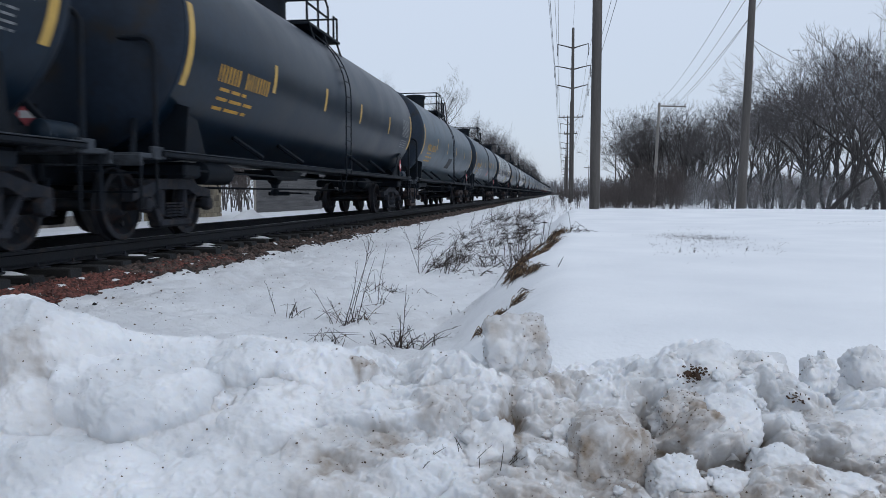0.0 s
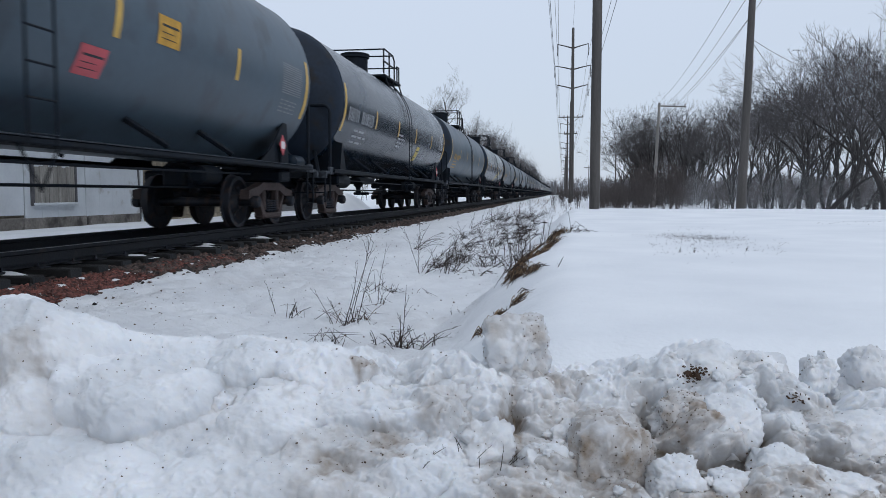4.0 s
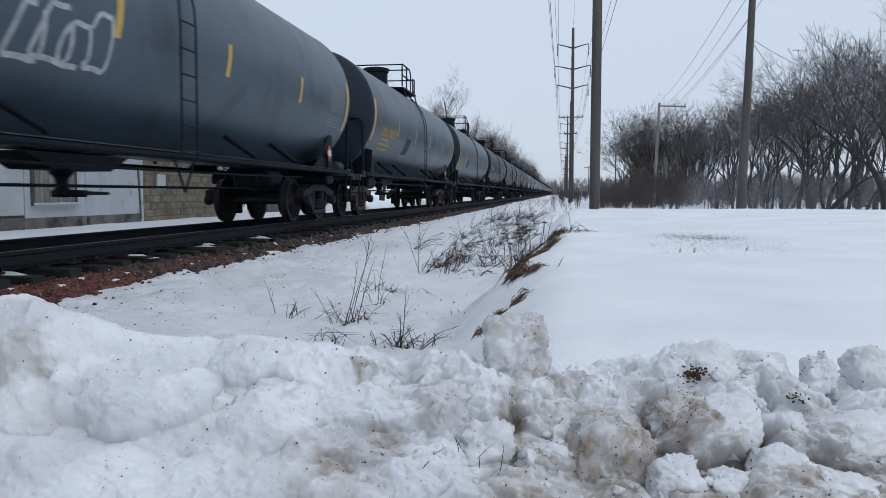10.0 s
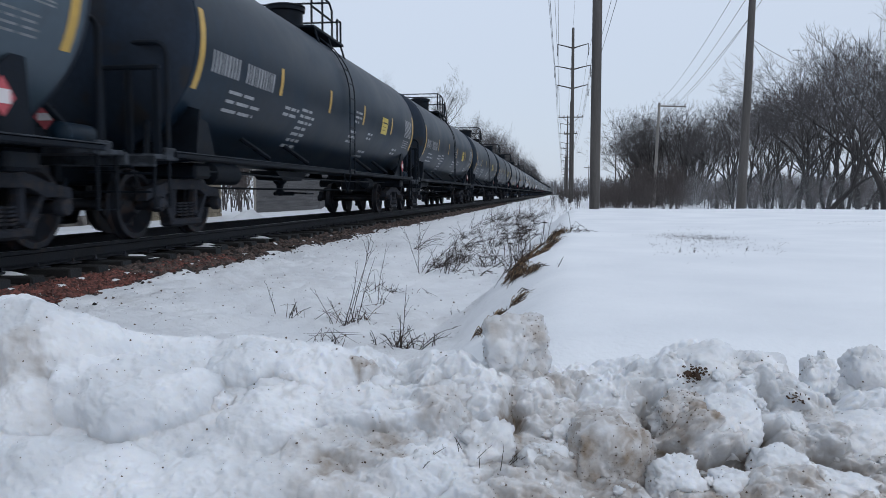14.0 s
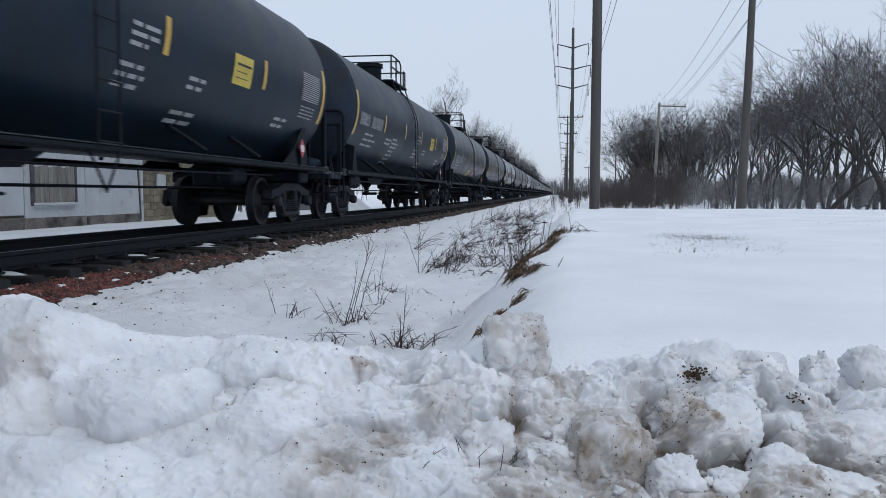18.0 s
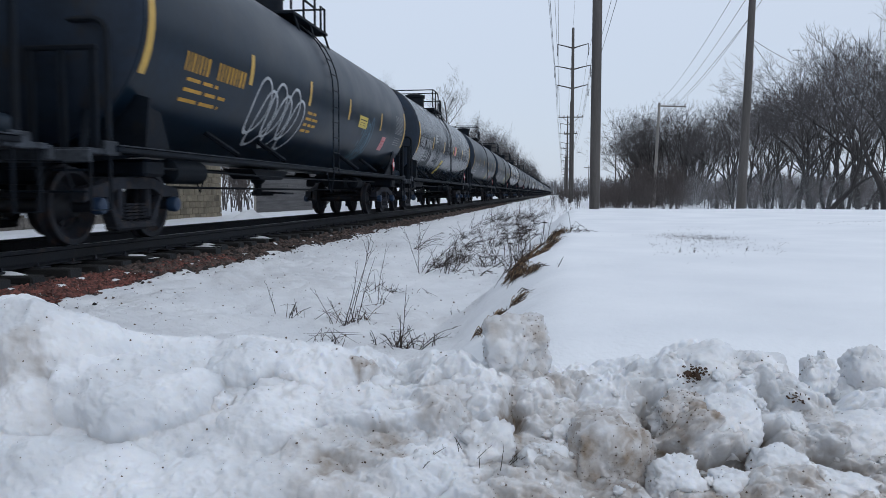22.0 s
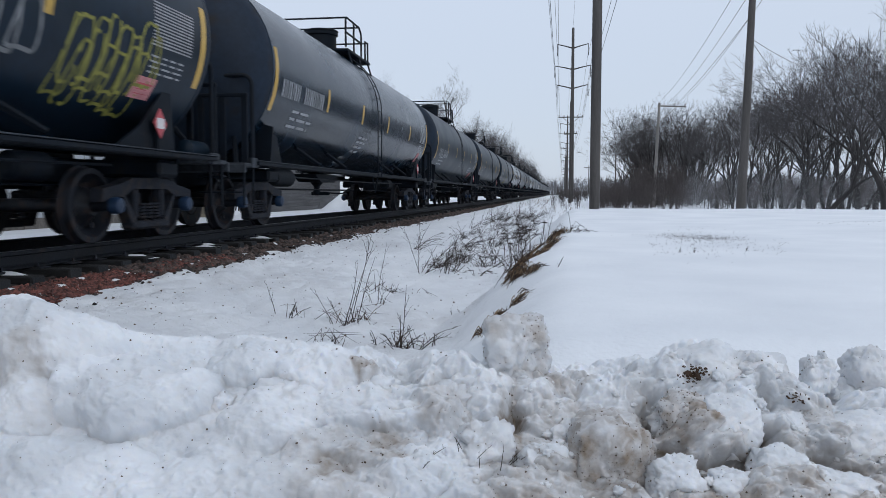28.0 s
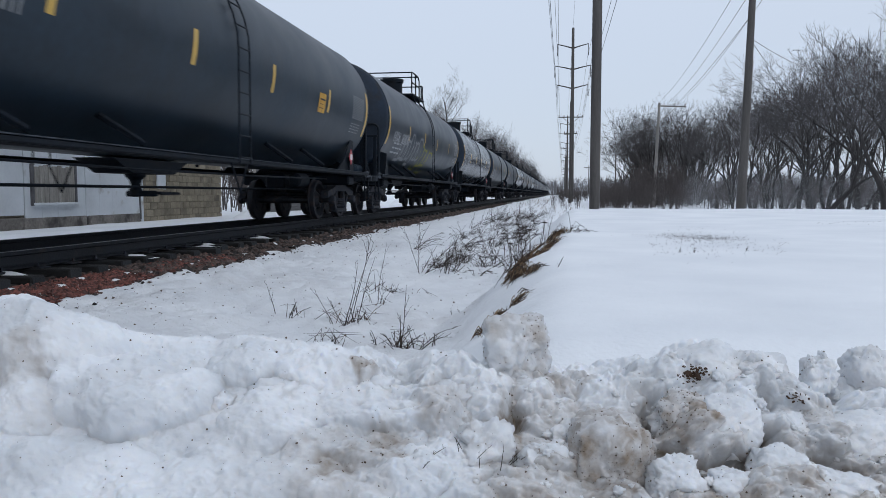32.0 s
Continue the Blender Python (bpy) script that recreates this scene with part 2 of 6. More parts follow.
# ---- mesh helpers ----
class Geo:
    """Gathers plain shapes into one mesh."""

    def __init__(self):
        self.v, self.f = [], []

    def add(self, verts, faces):
        k = len(self.v)
        self.v += [tuple(p) for p in verts]
        self.f += [tuple(i + k for i in f) for f in faces]
        return self

    def box(self, c, s, b=0.0, turn=None):
        """A box with chamfered edges round c, of size s."""
        h = [q / 2 for q in s]
        b = min(b, min(h) * 0.8)
        if b <= 0:
            pts = [Vector((x * h[0], y * h[1], z * h[2])) for x in (-1, 1) for y in (-1, 1) for z in (-1, 1)]
            fs = [(0, 1, 3, 2), (4, 6, 7, 5), (0, 4, 5, 1), (2, 3, 7, 6), (0, 2, 6, 4), (1, 5, 7, 3)]
        else:
            pts, ix = [], {}
            for x in (-1, 1):
                for y in (-1, 1):
                    for z in (-1, 1):
                        for a in range(3):
                            p = [x * (h[0] - b), y * (h[1] - b), z * (h[2] - b)]
                            p[a] += (x, y, z)[a] * b
                            ix[x, y, z, a] = len(pts)
                            pts.append(Vector(p))
            fs = []
            for a in range(3):
                u, w = (a + 1) % 3, (a + 2) % 3
                for sg in (-1, 1):
                    ring = []
                    for su, sw in ((-1, -1), (1, -1), (1, 1), (-1, 1)):
                        k = [0, 0, 0]
                        k[a], k[u], k[w] = sg, su, sw
                        ring.append(ix[(*k, a)])
                    fs.append(tuple(ring if sg > 0 else ring[::-1]))
                for su in (-1, 1):
                    for sw in (-1, 1):
                        k0, k1 = [0, 0, 0], [0, 0, 0]
                        k0[a], k0[u], k0[w] = -1, su, sw
                        k1[a], k1[u], k1[w] = 1, su, sw
                        q = [ix[(*k0, u)], ix[(*k1, u)], ix[(*k1, w)], ix[(*k0, w)]]
                        fs.append(tuple(q if su * sw > 0 else q[::-1]))
            for x in (-1, 1):
                for y in (-1, 1):
                    for z in (-1, 1):
                        q = [ix[x, y, z, a] for a in range(3)]
                        fs.append(tuple(q if x * y * z > 0 else q[::-1]))
        if turn is not None:
            pts = [turn @ p for p in pts]
        return self.add([(p[0] + c[0], p[1] + c[1], p[2] + c[2]) for p in pts], fs)

    def tube(self, pts, r, n=8, caps=True):
        """A round bar along pts; r: one radius, or one for each point."""
        pts = [Vector(p) for p in pts]
        rs = r if isinstance(r, (list, tuple)) else [r] * len(pts)
        verts, faces, side = [], [], None
        for i, p in enumerate(pts):
            d = (pts[min(i + 1, len(pts) - 1)] - pts[max(i - 1, 0)]).normalized()
            if side is None:
                side = d.cross(Vector((0, 0, 1)) if abs(d.z) < 0.9 else Vector((1, 0, 0))).normalized()
            side = (side - d * side.dot(d)).normalized()
            up = d.cross(side)
            for k in range(n):
                a = 2 * math.pi * k / n
                verts.append(p + (side * math.cos(a) + up * math.sin(a)) * rs[i])
        for i in range(len(pts) - 1):
            for k in range(n):
                a, b = i * n + k, i * n + (k + 1) % n
                faces.append((a, a + n, b + n, b))
        if caps:
            faces.append(tuple(range(n)))
            faces.append(tuple(range((len(pts) - 1) * n, len(pts) * n))[::-1])
        return self.add(verts, faces)

    def lathe(self, profile, axis, c, n=24):
        """Rings (along, radius) round an axis ('x', 'y' or 'z') through c."""
        verts, faces = [], []
        for s, r in profile:
            for k in range(n):
                a = 2 * math.pi * k / n
                u, w = r * math.cos(a), r * math.sin(a)
                p = {"x": (s, u, w), "y": (w, s, u), "z": (u, w, s)}[axis]
                verts.append((p[0] + c[0], p[1] + c[1], p[2] + c[2]))
        m = len(profile)
        for i in range(m - 1):
            for k in range(n):
                a, b = i * n + k, i * n + (k + 1) % n
                faces.append((a, b, b + n, a + n))
        faces.append(tuple(range(n))[::-1])
        faces.append(tuple(range((m - 1) * n, m * n)))
        return self.add(verts, faces)

    def plate(self, outline, thick, plane, at):
        """A flat plate: outline of (u, w) pairs in the plane 'xz' or 'yz', thick along the third axis, centred at that place."""
        m = len(outline)
        verts = []
        for s in (-thick / 2, thick / 2):
            for u, w in outline:
                verts.append((u, at + s, w) if plane == "xz" else (at + s, u, w))
        faces = [tuple(range(m)), tuple(range(m, 2 * m))[::-1]]
        faces += [(i, i + m, (i + 1) % m + m, (i + 1) % m) for i in range(m)]
        return self.add(verts, faces)

    def mesh(self, name, material, smooth=False):
        me = bpy.data.meshes.new(name)
        me.from_pydata(self.v, [], self.f)
        me.materials.append(material)
        if smooth:
            me.polygons.foreach_set("use_smooth", [True] * len(me.polygons))
            me.set_sharp_from_angle(angle=radians(40))
        return me


def part(name, geo, material, parent=None, label="", smooth=False):
    """One mesh object under a thing or a part."""
    ob = new(name, geo.mesh(name, material, smooth))
    if parent is not None:
        ob.parent = parent
    if label:
        ob["label"] = label
    return ob


def empty(name, m, label, category, group="", kind=""):
    ob = new(name)
    ob.matrix_basis = m
    return tagged(ob, label, category, group, kind)


rng = np.random.default_rng(7)
LATTICE = rng.random((256, 256))


def vnoise(x, y):
    """Smooth value noise on arrays, 0 to 1."""
    xi, yi = np.floor(x).astype(int), np.floor(y).astype(int)
    fx, fy = x - xi, y - yi
    fx, fy = fx * fx * (3 - 2 * fx), fy * fy * (3 - 2 * fy)
    a, b = LATTICE[xi % 256, yi % 256], LATTICE[(xi + 1) % 256, yi % 256]
    c, d = LATTICE[xi % 256, (yi + 1) % 256], LATTICE[(xi + 1) % 256, (yi + 1) % 256]
    return (a * (1 - fx) + b * fx) * (1 - fy) + (c * (1 - fx) + d * fx) * fy


def fbm(x, y, octaves=4):
    total, amp, norm = 0.0, 1.0, 0.0
    for i in range(octaves):
        total, norm = total + amp * vnoise(x * 2 ** i + 17.3 * i, y * 2 ** i + 5.1 * i), norm + amp
        amp *= 0.5
    return total / norm


def lumps(x, y, seed):
    """Rounded clods: 1 at a clod's middle, falling to 0 in the creases between them."""
    best = np.full(np.shape(x), 9.0)
    xi, yi = np.floor(x).astype(int), np.floor(y).astype(int)
    for dx in (-1, 0, 1):
        for dy in (-1, 0, 1):
            cx, cy = xi + dx, yi + dy
            px = cx + LATTICE[(cx + seed) % 256, cy % 256]
            py = cy + LATTICE[cx % 256, (cy + seed * 3) % 256]
            best = np.minimum(best, (px - x) ** 2 + (py - y) ** 2)
    return np.clip(1 - best, 0, 1)


def step(a, b, x):
    t = np.clip((x - a) / (b - a), 0, 1)
    return t * t * (3 - 2 * t)


def grid_mesh(name, xs, ys, zs, material, dirt=None):
    """A smooth sheet over the grid xs, ys."""
    nx, ny = len(xs), len(ys)
    X, Y = np.meshgrid(xs, ys, indexing="ij")
    verts = np.stack([X, Y, zs], -1).reshape(-1, 3)
    i, j = np.meshgrid(np.arange(nx - 1), np.arange(ny - 1), indexing="ij")
    k = (i * ny + j).ravel()
    faces = np.stack([k, k + ny, k + ny + 1, k + 1], -1)
    me = bpy.data.meshes.new(name)
    me.vertices.add(len(verts))
    me.vertices.foreach_set("co", verts.ravel())
    me.loops.add(faces.size)
    me.loops.foreach_set("vertex_index", faces.ravel())
    me.polygons.add(len(faces))
    me.polygons.foreach_set("loop_start", np.arange(0, faces.size, 4))
    me.update(calc_edges=True)
    me.polygons.foreach_set("use_smooth", [True] * len(faces))
    if dirt is not None:
        at = me.attributes.new("dirt", "FLOAT", "POINT")
        at.data.foreach_set("value", np.asarray(dirt, float).ravel())
    me.materials.append(material)
    return me


# ---- the lie of the land ----
TRACK = -6.35


def track_x(y):
    """The track's middle line: straight, then a very slight bend to the right far off."""
    return TRACK + 1.5e-5 * np.maximum(np.asarray(y, float) - 300, 0) ** 2


def bank_lip(y):
    """The field's edge above the ditch."""
    y = np.asarray(y, float)
    return -0.20 + 0.05 * np.sin(y * 1.6) + 0.05 * np.sin(y * 0.6 + 1) + 0.026 * np.clip(y - 6, 0, 26)


def ground_z(x, y):
    x, y = np.asarray(x, float), np.asarray(y, float)
    u = x - (track_x(y) - TRACK)
    far = step(22, 50, y)
    field = 0.09 + 0.03 * step(4, 20, y) + 0.02 * np.sin(x * 0.7 + 1) * np.sin(y * 0.37) - 0.75 * step(25.5, 33, y) + 0.30 * step(70, 150, y)
    ditch = -0.55 + 0.10 * far
    lip = bank_lip(y)
    bank = -0.37 + 0.14 * (fbm(x * 1.6, y * 1.6) - 0.5) + 0.11 * (fbm(x * 6, y * 6) - 0.5)
    z = field + (ditch - field) * (1 - step(lip - 0.80, lip + 0.30, u))
    z = z + (bank - z) * (1 - step(-4.7, -1.9, u))
    z = z + (0.06 * (fbm(x * 0.8, y * 0.8) - 0.5) + (0.08 * (fbm(x * 2.6, y * 2.6) - 0.5) + 0.085 * (fbm(x * 4.2, y * 5.5, 3) - 0.5) + 0.10 * (fbm(x * 6.0 + 4, y * 10, 2) - 0.5)) * (1 - step(-0.8, 0.2, u))) * step(-4.9, -4.0, u)
    left = -0.32 + 0.22 * step(-8.6, -10.4, u) * 0.6 + 0.08 * (fbm(x * 0.5, y * 0.5) - 0.5)
    z = np.where(u < -8.15, left, z)
    ahead = y * 0.9895 - x * 0.1444
    z = z - 0.28 * (1 - step(1.95, 2.7, ahead)) * step(-1.0, 0.2, x)
    z = z + 0.5 * step(150, 600, y) * step(40, 200, np.abs(x))
    return z


def spaced(a, near, b, ratio=1.13, d=0.06):
    out, x, s = [], near, d
    while x < b:
        out.append(x)
        x += s
        s *= ratio if abs(x) > 11 else 1.0
    return out + [b]


xs = np.array(sorted(set([-v for v in spaced(0, 0.0, 1500)] + spaced(0, 0.0, 1500))))
ys = np.array([-400, -150, -60, -30, -18, -12] + [-8 + 0.2 * i for i in range(40)] + spaced(0, 0.0, 3000, 1.06, 0.07))
X, Y = np.meshgrid(xs, ys, indexing="ij")
Z = ground_z(X, Y)
slush = np.clip((fbm(X * 0.9, Y * 0.7, 4) - 0.42) * 3, 0, 1) * step(-4.6, -3.6, X) * (1 - step(-1.2, -0.3, X)) * (1 - step(10, 30, Y))
bare = np.exp(-((X - 1.65) / 0.4) ** 2 - ((Y - 9.3) / 0.4) ** 2) * 0.35
ditch_zone = step(-4.7, -4.2, X) * (1 - step(-0.9, -0.3, X)) * (1 - step(25, 60, Y)) * step(2, 3, Y)
slush = np.maximum(slush, 0.32 * ditch_zone)
ground = new("ground", grid_mesh("ground", xs, ys, Z, M["snow"], slush * 0.8 + bare))
tagged(ground, "snow-covered ground with a shallow ditch beside the track", "ground", kind="structure")

# ---- the track ----
PROFILE = [(-0.075, -0.18), (-0.075, -0.165), (-0.012, -0.145), (-0.010, -0.05), (-0.036, -0.038), (-0.037, -0.008),
           (-0.028, 0.0), (0.028, 0.0), (0.037, -0.008), (0.036, -0.038), (0.010, -0.05), (0.012, -0.145), (0.075, -0.165), (0.075, -0.18)]
track = empty("railway_track", pose(0, 0, 0), "single railway track on dark ties and reddish ballast", "railway track", kind="structure")
rail_ys = [-30, 60, 140, 220] + [220 + 20 * i for i in range(1, 40)]
for side in (-0.7525, 0.7525):
    g = Geo()
    m = len(PROFILE)
    verts = [(float(track_x(y)) + side + u, y, w) for y in rail_ys for u, w in PROFILE]
    faces = [(i * m + k, i * m + (k + 1) % m, (i + 1) * m + (k + 1) % m, (i + 1) * m + k) for i in range(len(rail_ys) - 1) for k in range(m)]
    g.add(verts, faces)
    rail = part("rail", g, M["rail_side"], track, "dark steel rail with a dull worn head")
    g = Geo()
    verts = [(float(track_x(y)) + side + u, y, w) for y in rail_ys for u, w in ((-0.028, 0.0015), (0.028, 0.0015), (0.028, -0.004), (-0.028, -0.004))]
    faces = [(i * 4 + k, i * 4 + (k + 1) % 4, i * 4 + 4 + (k + 1) % 4, i * 4 + 4 + k) for i in range(len(rail_ys) - 1) for k in range(4)]
    g.add(verts, faces)
    part("rail_head", g, M["rail_head"], rail)
tie_shapes = []
for i in range(5):
    random.seed(40 + i)
    g = Geo().box((0, 0, 0), (2.6, 0.22, 0.17), 0.015)
    g.v = [(x + random.uniform(-0.012, 0.012), y + random.uniform(-0.012, 0.012), z + random.uniform(-0.006, 0.006)) for x, y, z in g.v]
    me = g.mesh("tie", M["tie"])
    me.materials.append(M["tie_end"])
    for f in me.polygons:
        if abs(f.normal.x) > 0.9:
            f.material_index = 1
    tie_shapes.append(me)
plate_shape = Geo().box((0, 0, 0), (0.34, 0.19, 0.016), 0.004).mesh("tie_plate", M["truck"])
spike_shape = Geo().box((0, 0, 0), (0.022, 0.03, 0.045), 0.006).mesh("spike", M["truck"])
random.seed(5)
for i in range(90):
    y = 2.6 + 0.56 * i + random.uniform(-0.04, 0.04)
    t = new("tie", random.choice(tie_shapes))
    t.parent = track
    t.matrix_basis = pose(TRACK + random.uniform(-0.09, 0.09), y, -0.29 + random.uniform(-0.015, 0.01), 0, 0, random.uniform(-1.5, 1.5))
    if i < 34:
        for side in (-0.7525, 0.7525):
            p = new("tie_plate", plate_shape)
            p.parent = track
            p.matrix_basis = pose(TRACK + side, y, -0.190)
            for dx in (-0.095, 0.095):
                s = new("spike", spike_shape)
                s.parent = track
                s.matrix_basis = pose(TRACK + side + dx, y + random.uniform(-0.05, 0.05), -0.164)
g = Geo()
for i in range(90, 700):
    y = 2.6 + 0.56 * i
    g.box((float(track_x(y)), y, -0.29), (2.6, 0.22, 0.17))
rest = part("far_ties", g, M["tie"], track)
tagged(rest, "dark ties running off along the track", kind="stuff")

# ballast bed with a loose stone shoulder
bed_x = np.array([-2.9, -2.3, -1.9, -1.5, -1.0, 0, 1.0, 1.25, 1.5, 1.75, 2.0])
bed_z = np.array([-0.45, -0.34, -0.30, -0.275, -0.275, -0.275, -0.275, -0.30, -0.345, -0.38, -0.50])
bed_y = np.array(sorted([-30.0] + [0.5 * i for i in range(0, 100)] + [60 + 20 * i for i in range(45)]))
X, Y = np.meshgrid(bed_x, bed_y, indexing="ij")
BZ = np.repeat(bed_z[:, None], len(bed_y), 1) + 0.02 * (fbm(X * 3, Y * 3) - 0.5)
bed_mesh = grid_mesh("ballast_bed", bed_x, bed_y, BZ, M["bed"])
co = np.empty(len(bed_mesh.vertices) * 3)
bed_mesh.vertices.foreach_get("co", co)
co = co.reshape(-1, 3)
co[:, 0] += track_x(co[:, 1])
bed_mesh.vertices.foreach_set("co", co.ravel())
tagged(new("ballast_bed", bed_mesh), "ballast bed under the track, shade between the stones put into its dark colour", "ballast", kind="structure")


def stones(name, count, xr, yr, size, z_of, material, seed, power=1.0):
    """Loose angular stones scattered over a strip."""
    r = np.random.default_rng(seed)
    shape = np.array([(1, 0, 0), (-1, 0, 0), (0, 1, 0), (0, -1, 0), (0, 0, 1), (0, 0, -1)], float)
    fs = np.array([(0, 2, 4), (2, 1, 4), (1, 3, 4), (3, 0, 4), (2, 0, 5), (1, 2, 5), (3, 1, 5), (0, 3, 5)])
    y = yr[0] + (yr[1] - yr[0]) * r.random(count) ** power
    x = xr[0] + (xr[1] - xr[0]) * r.random(count)
    s = size * (0.55 + 0.9 * r.random(count))
    v = shape[None] * (0.6 + 0.6 * r.random((count, 6, 1))) + r.normal(0, 0.18, (count, 6, 3))
    v[..., 2] *= 0.55
    a = r.random(count) * 6.28
    c, sn = np.cos(a)[:, None], np.sin(a)[:, None]
    v = np.stack([v[..., 0] * c - v[..., 1] * sn, v[..., 0] * sn + v[..., 1] * c, v[..., 2]], -1) * s[:, None, None]
    v += np.stack([x, y, z_of(x, y) + s * 0.25], -1)[:, None]
    f = (fs[None] + 6 * np.arange(count)[:, None, None]).reshape(-1, 3)
    me = bpy.data.meshes.new(name)
    me.from_pydata(v.reshape(-1, 3).tolist(), [], f.tolist())
    me.materials.append(material)
    return new(name, me)


def bed_top(x, y):
    return np.maximum(np.interp(x - TRACK, bed_x, bed_z), ground_z(x, y))


tagged(stones("shoulder_stones", 8600, (TRACK + 1.24, TRACK + 1.80), (4.0, 11.0), 0.030, bed_top, M["ballast"], 3, 1.2),
       "reddish crushed stone along the track's edge", "ballast", kind="stuff")
tagged(stones("distant_stones", 9500, (TRACK + 1.1, TRACK + 1.85), (8.5, 75), 0.044, bed_top, M["ballast_grey"], 4, 1.4),
       "brown crushed stone along the track's edge", "ballast", kind="stuff")
tagged(stones("crib_stones", 3500, (TRACK - 1.3, TRACK + 1.3), (3, 22), 0.034, bed_top, M["ballast_grey"], 6, 1.2),
       "dark crushed stone between the ties", "ballast", kind="stuff")
tagged(stones("stray_stones", 520, (TRACK + 1.65, TRACK + 2.15), (4.5, 30), 0.024, ground_z, M["ballast_grey"], 8, 1.0),
       "stray dark stones on the snow beside the ballast", "stones", kind="stuff")


# ---- tank cars ----
R, ZC, HALF = 1.62, 2.74, 7.85
PITCH = 18.2


def on_tank(y, z, out=0.005):
    """A point on the tank's near flank at the height z."""
    a = math.asin(max(-0.99, min(0.99, (z - ZC) / R)))
    return ((R + out) * math.cos(a), y, ZC + (R + out) * math.sin(a))


def patch(g, y0, y1, z0, z1, out=0.005, lean=0.0):
    """A painted or stuck patch that follows the tank's flank."""
    n = max(1, int(abs(z1 - z0) / 0.12))
    verts, faces = [], []
    for i in range(n + 1):
        z = z0 + (z1 - z0) * i / n
        s = lean * (z - z0)
        verts += [on_tank(y0 + s, z, out), on_tank(y1 + s, z, out)]
    for i in range(n):
        faces.append((2 * i, 2 * i + 1, 2 * i + 3, 2 * i + 2))
    g.add(verts, faces)


def bars(g, y, z, widths, height, gap, broken=0.0):
    """Lines of lettering that cannot be read: rows of short bars, from y, the top row at z."""
    for w in widths:
        if broken:
            a = 0.0
            while a < w:
                b = min(w, a + broken * random.uniform(0.6, 1.3))
                patch(g, y + a, y + b, z - height, z)
                a = b + max(0.058, broken * 0.22)
        else:
            patch(g, y, y + w, z - height, z)
        z -= height + gap


def scrawl(g, y, z, w, h, loops, width=0.035, seed=1):
    """Loose looping strokes of spray paint on the flank."""
    r = random.Random(seed)
    for k in range(loops):
        cy, cz = y + w * (k + 0.5) / loops, z + h * r.uniform(0.35, 0.65)
        ry, rz, a0 = w / loops * r.uniform(0.5, 0.8), h * r.uniform(0.3, 0.5), r.uniform(0, 6)
        pts = []
        for i in range(15):
            a = a0 + 5.6 * i / 14
            pts.append((cy + ry * math.cos(a) + 0.25 * ry * math.cos(2.3 * a), cz + rz * math.sin(a) + 0.2 * rz * math.sin(3 * a)))
        for (ya, za), (yb, zb) in zip(pts, pts[1:]):
            d = math.hypot(yb - ya, zb - za) + 1e-6
            ny, nz = -(zb - za) / d * width, (yb - ya) / d * width
            out = 0.006 + 0.0006 * k
            g.add([on_tank(ya - ny, za - nz, out), on_tank(yb - ny, zb - nz, out), on_tank(yb + ny, zb + nz, out), on_tank(ya + ny, za + nz, out)], [(0, 1, 2, 3)])


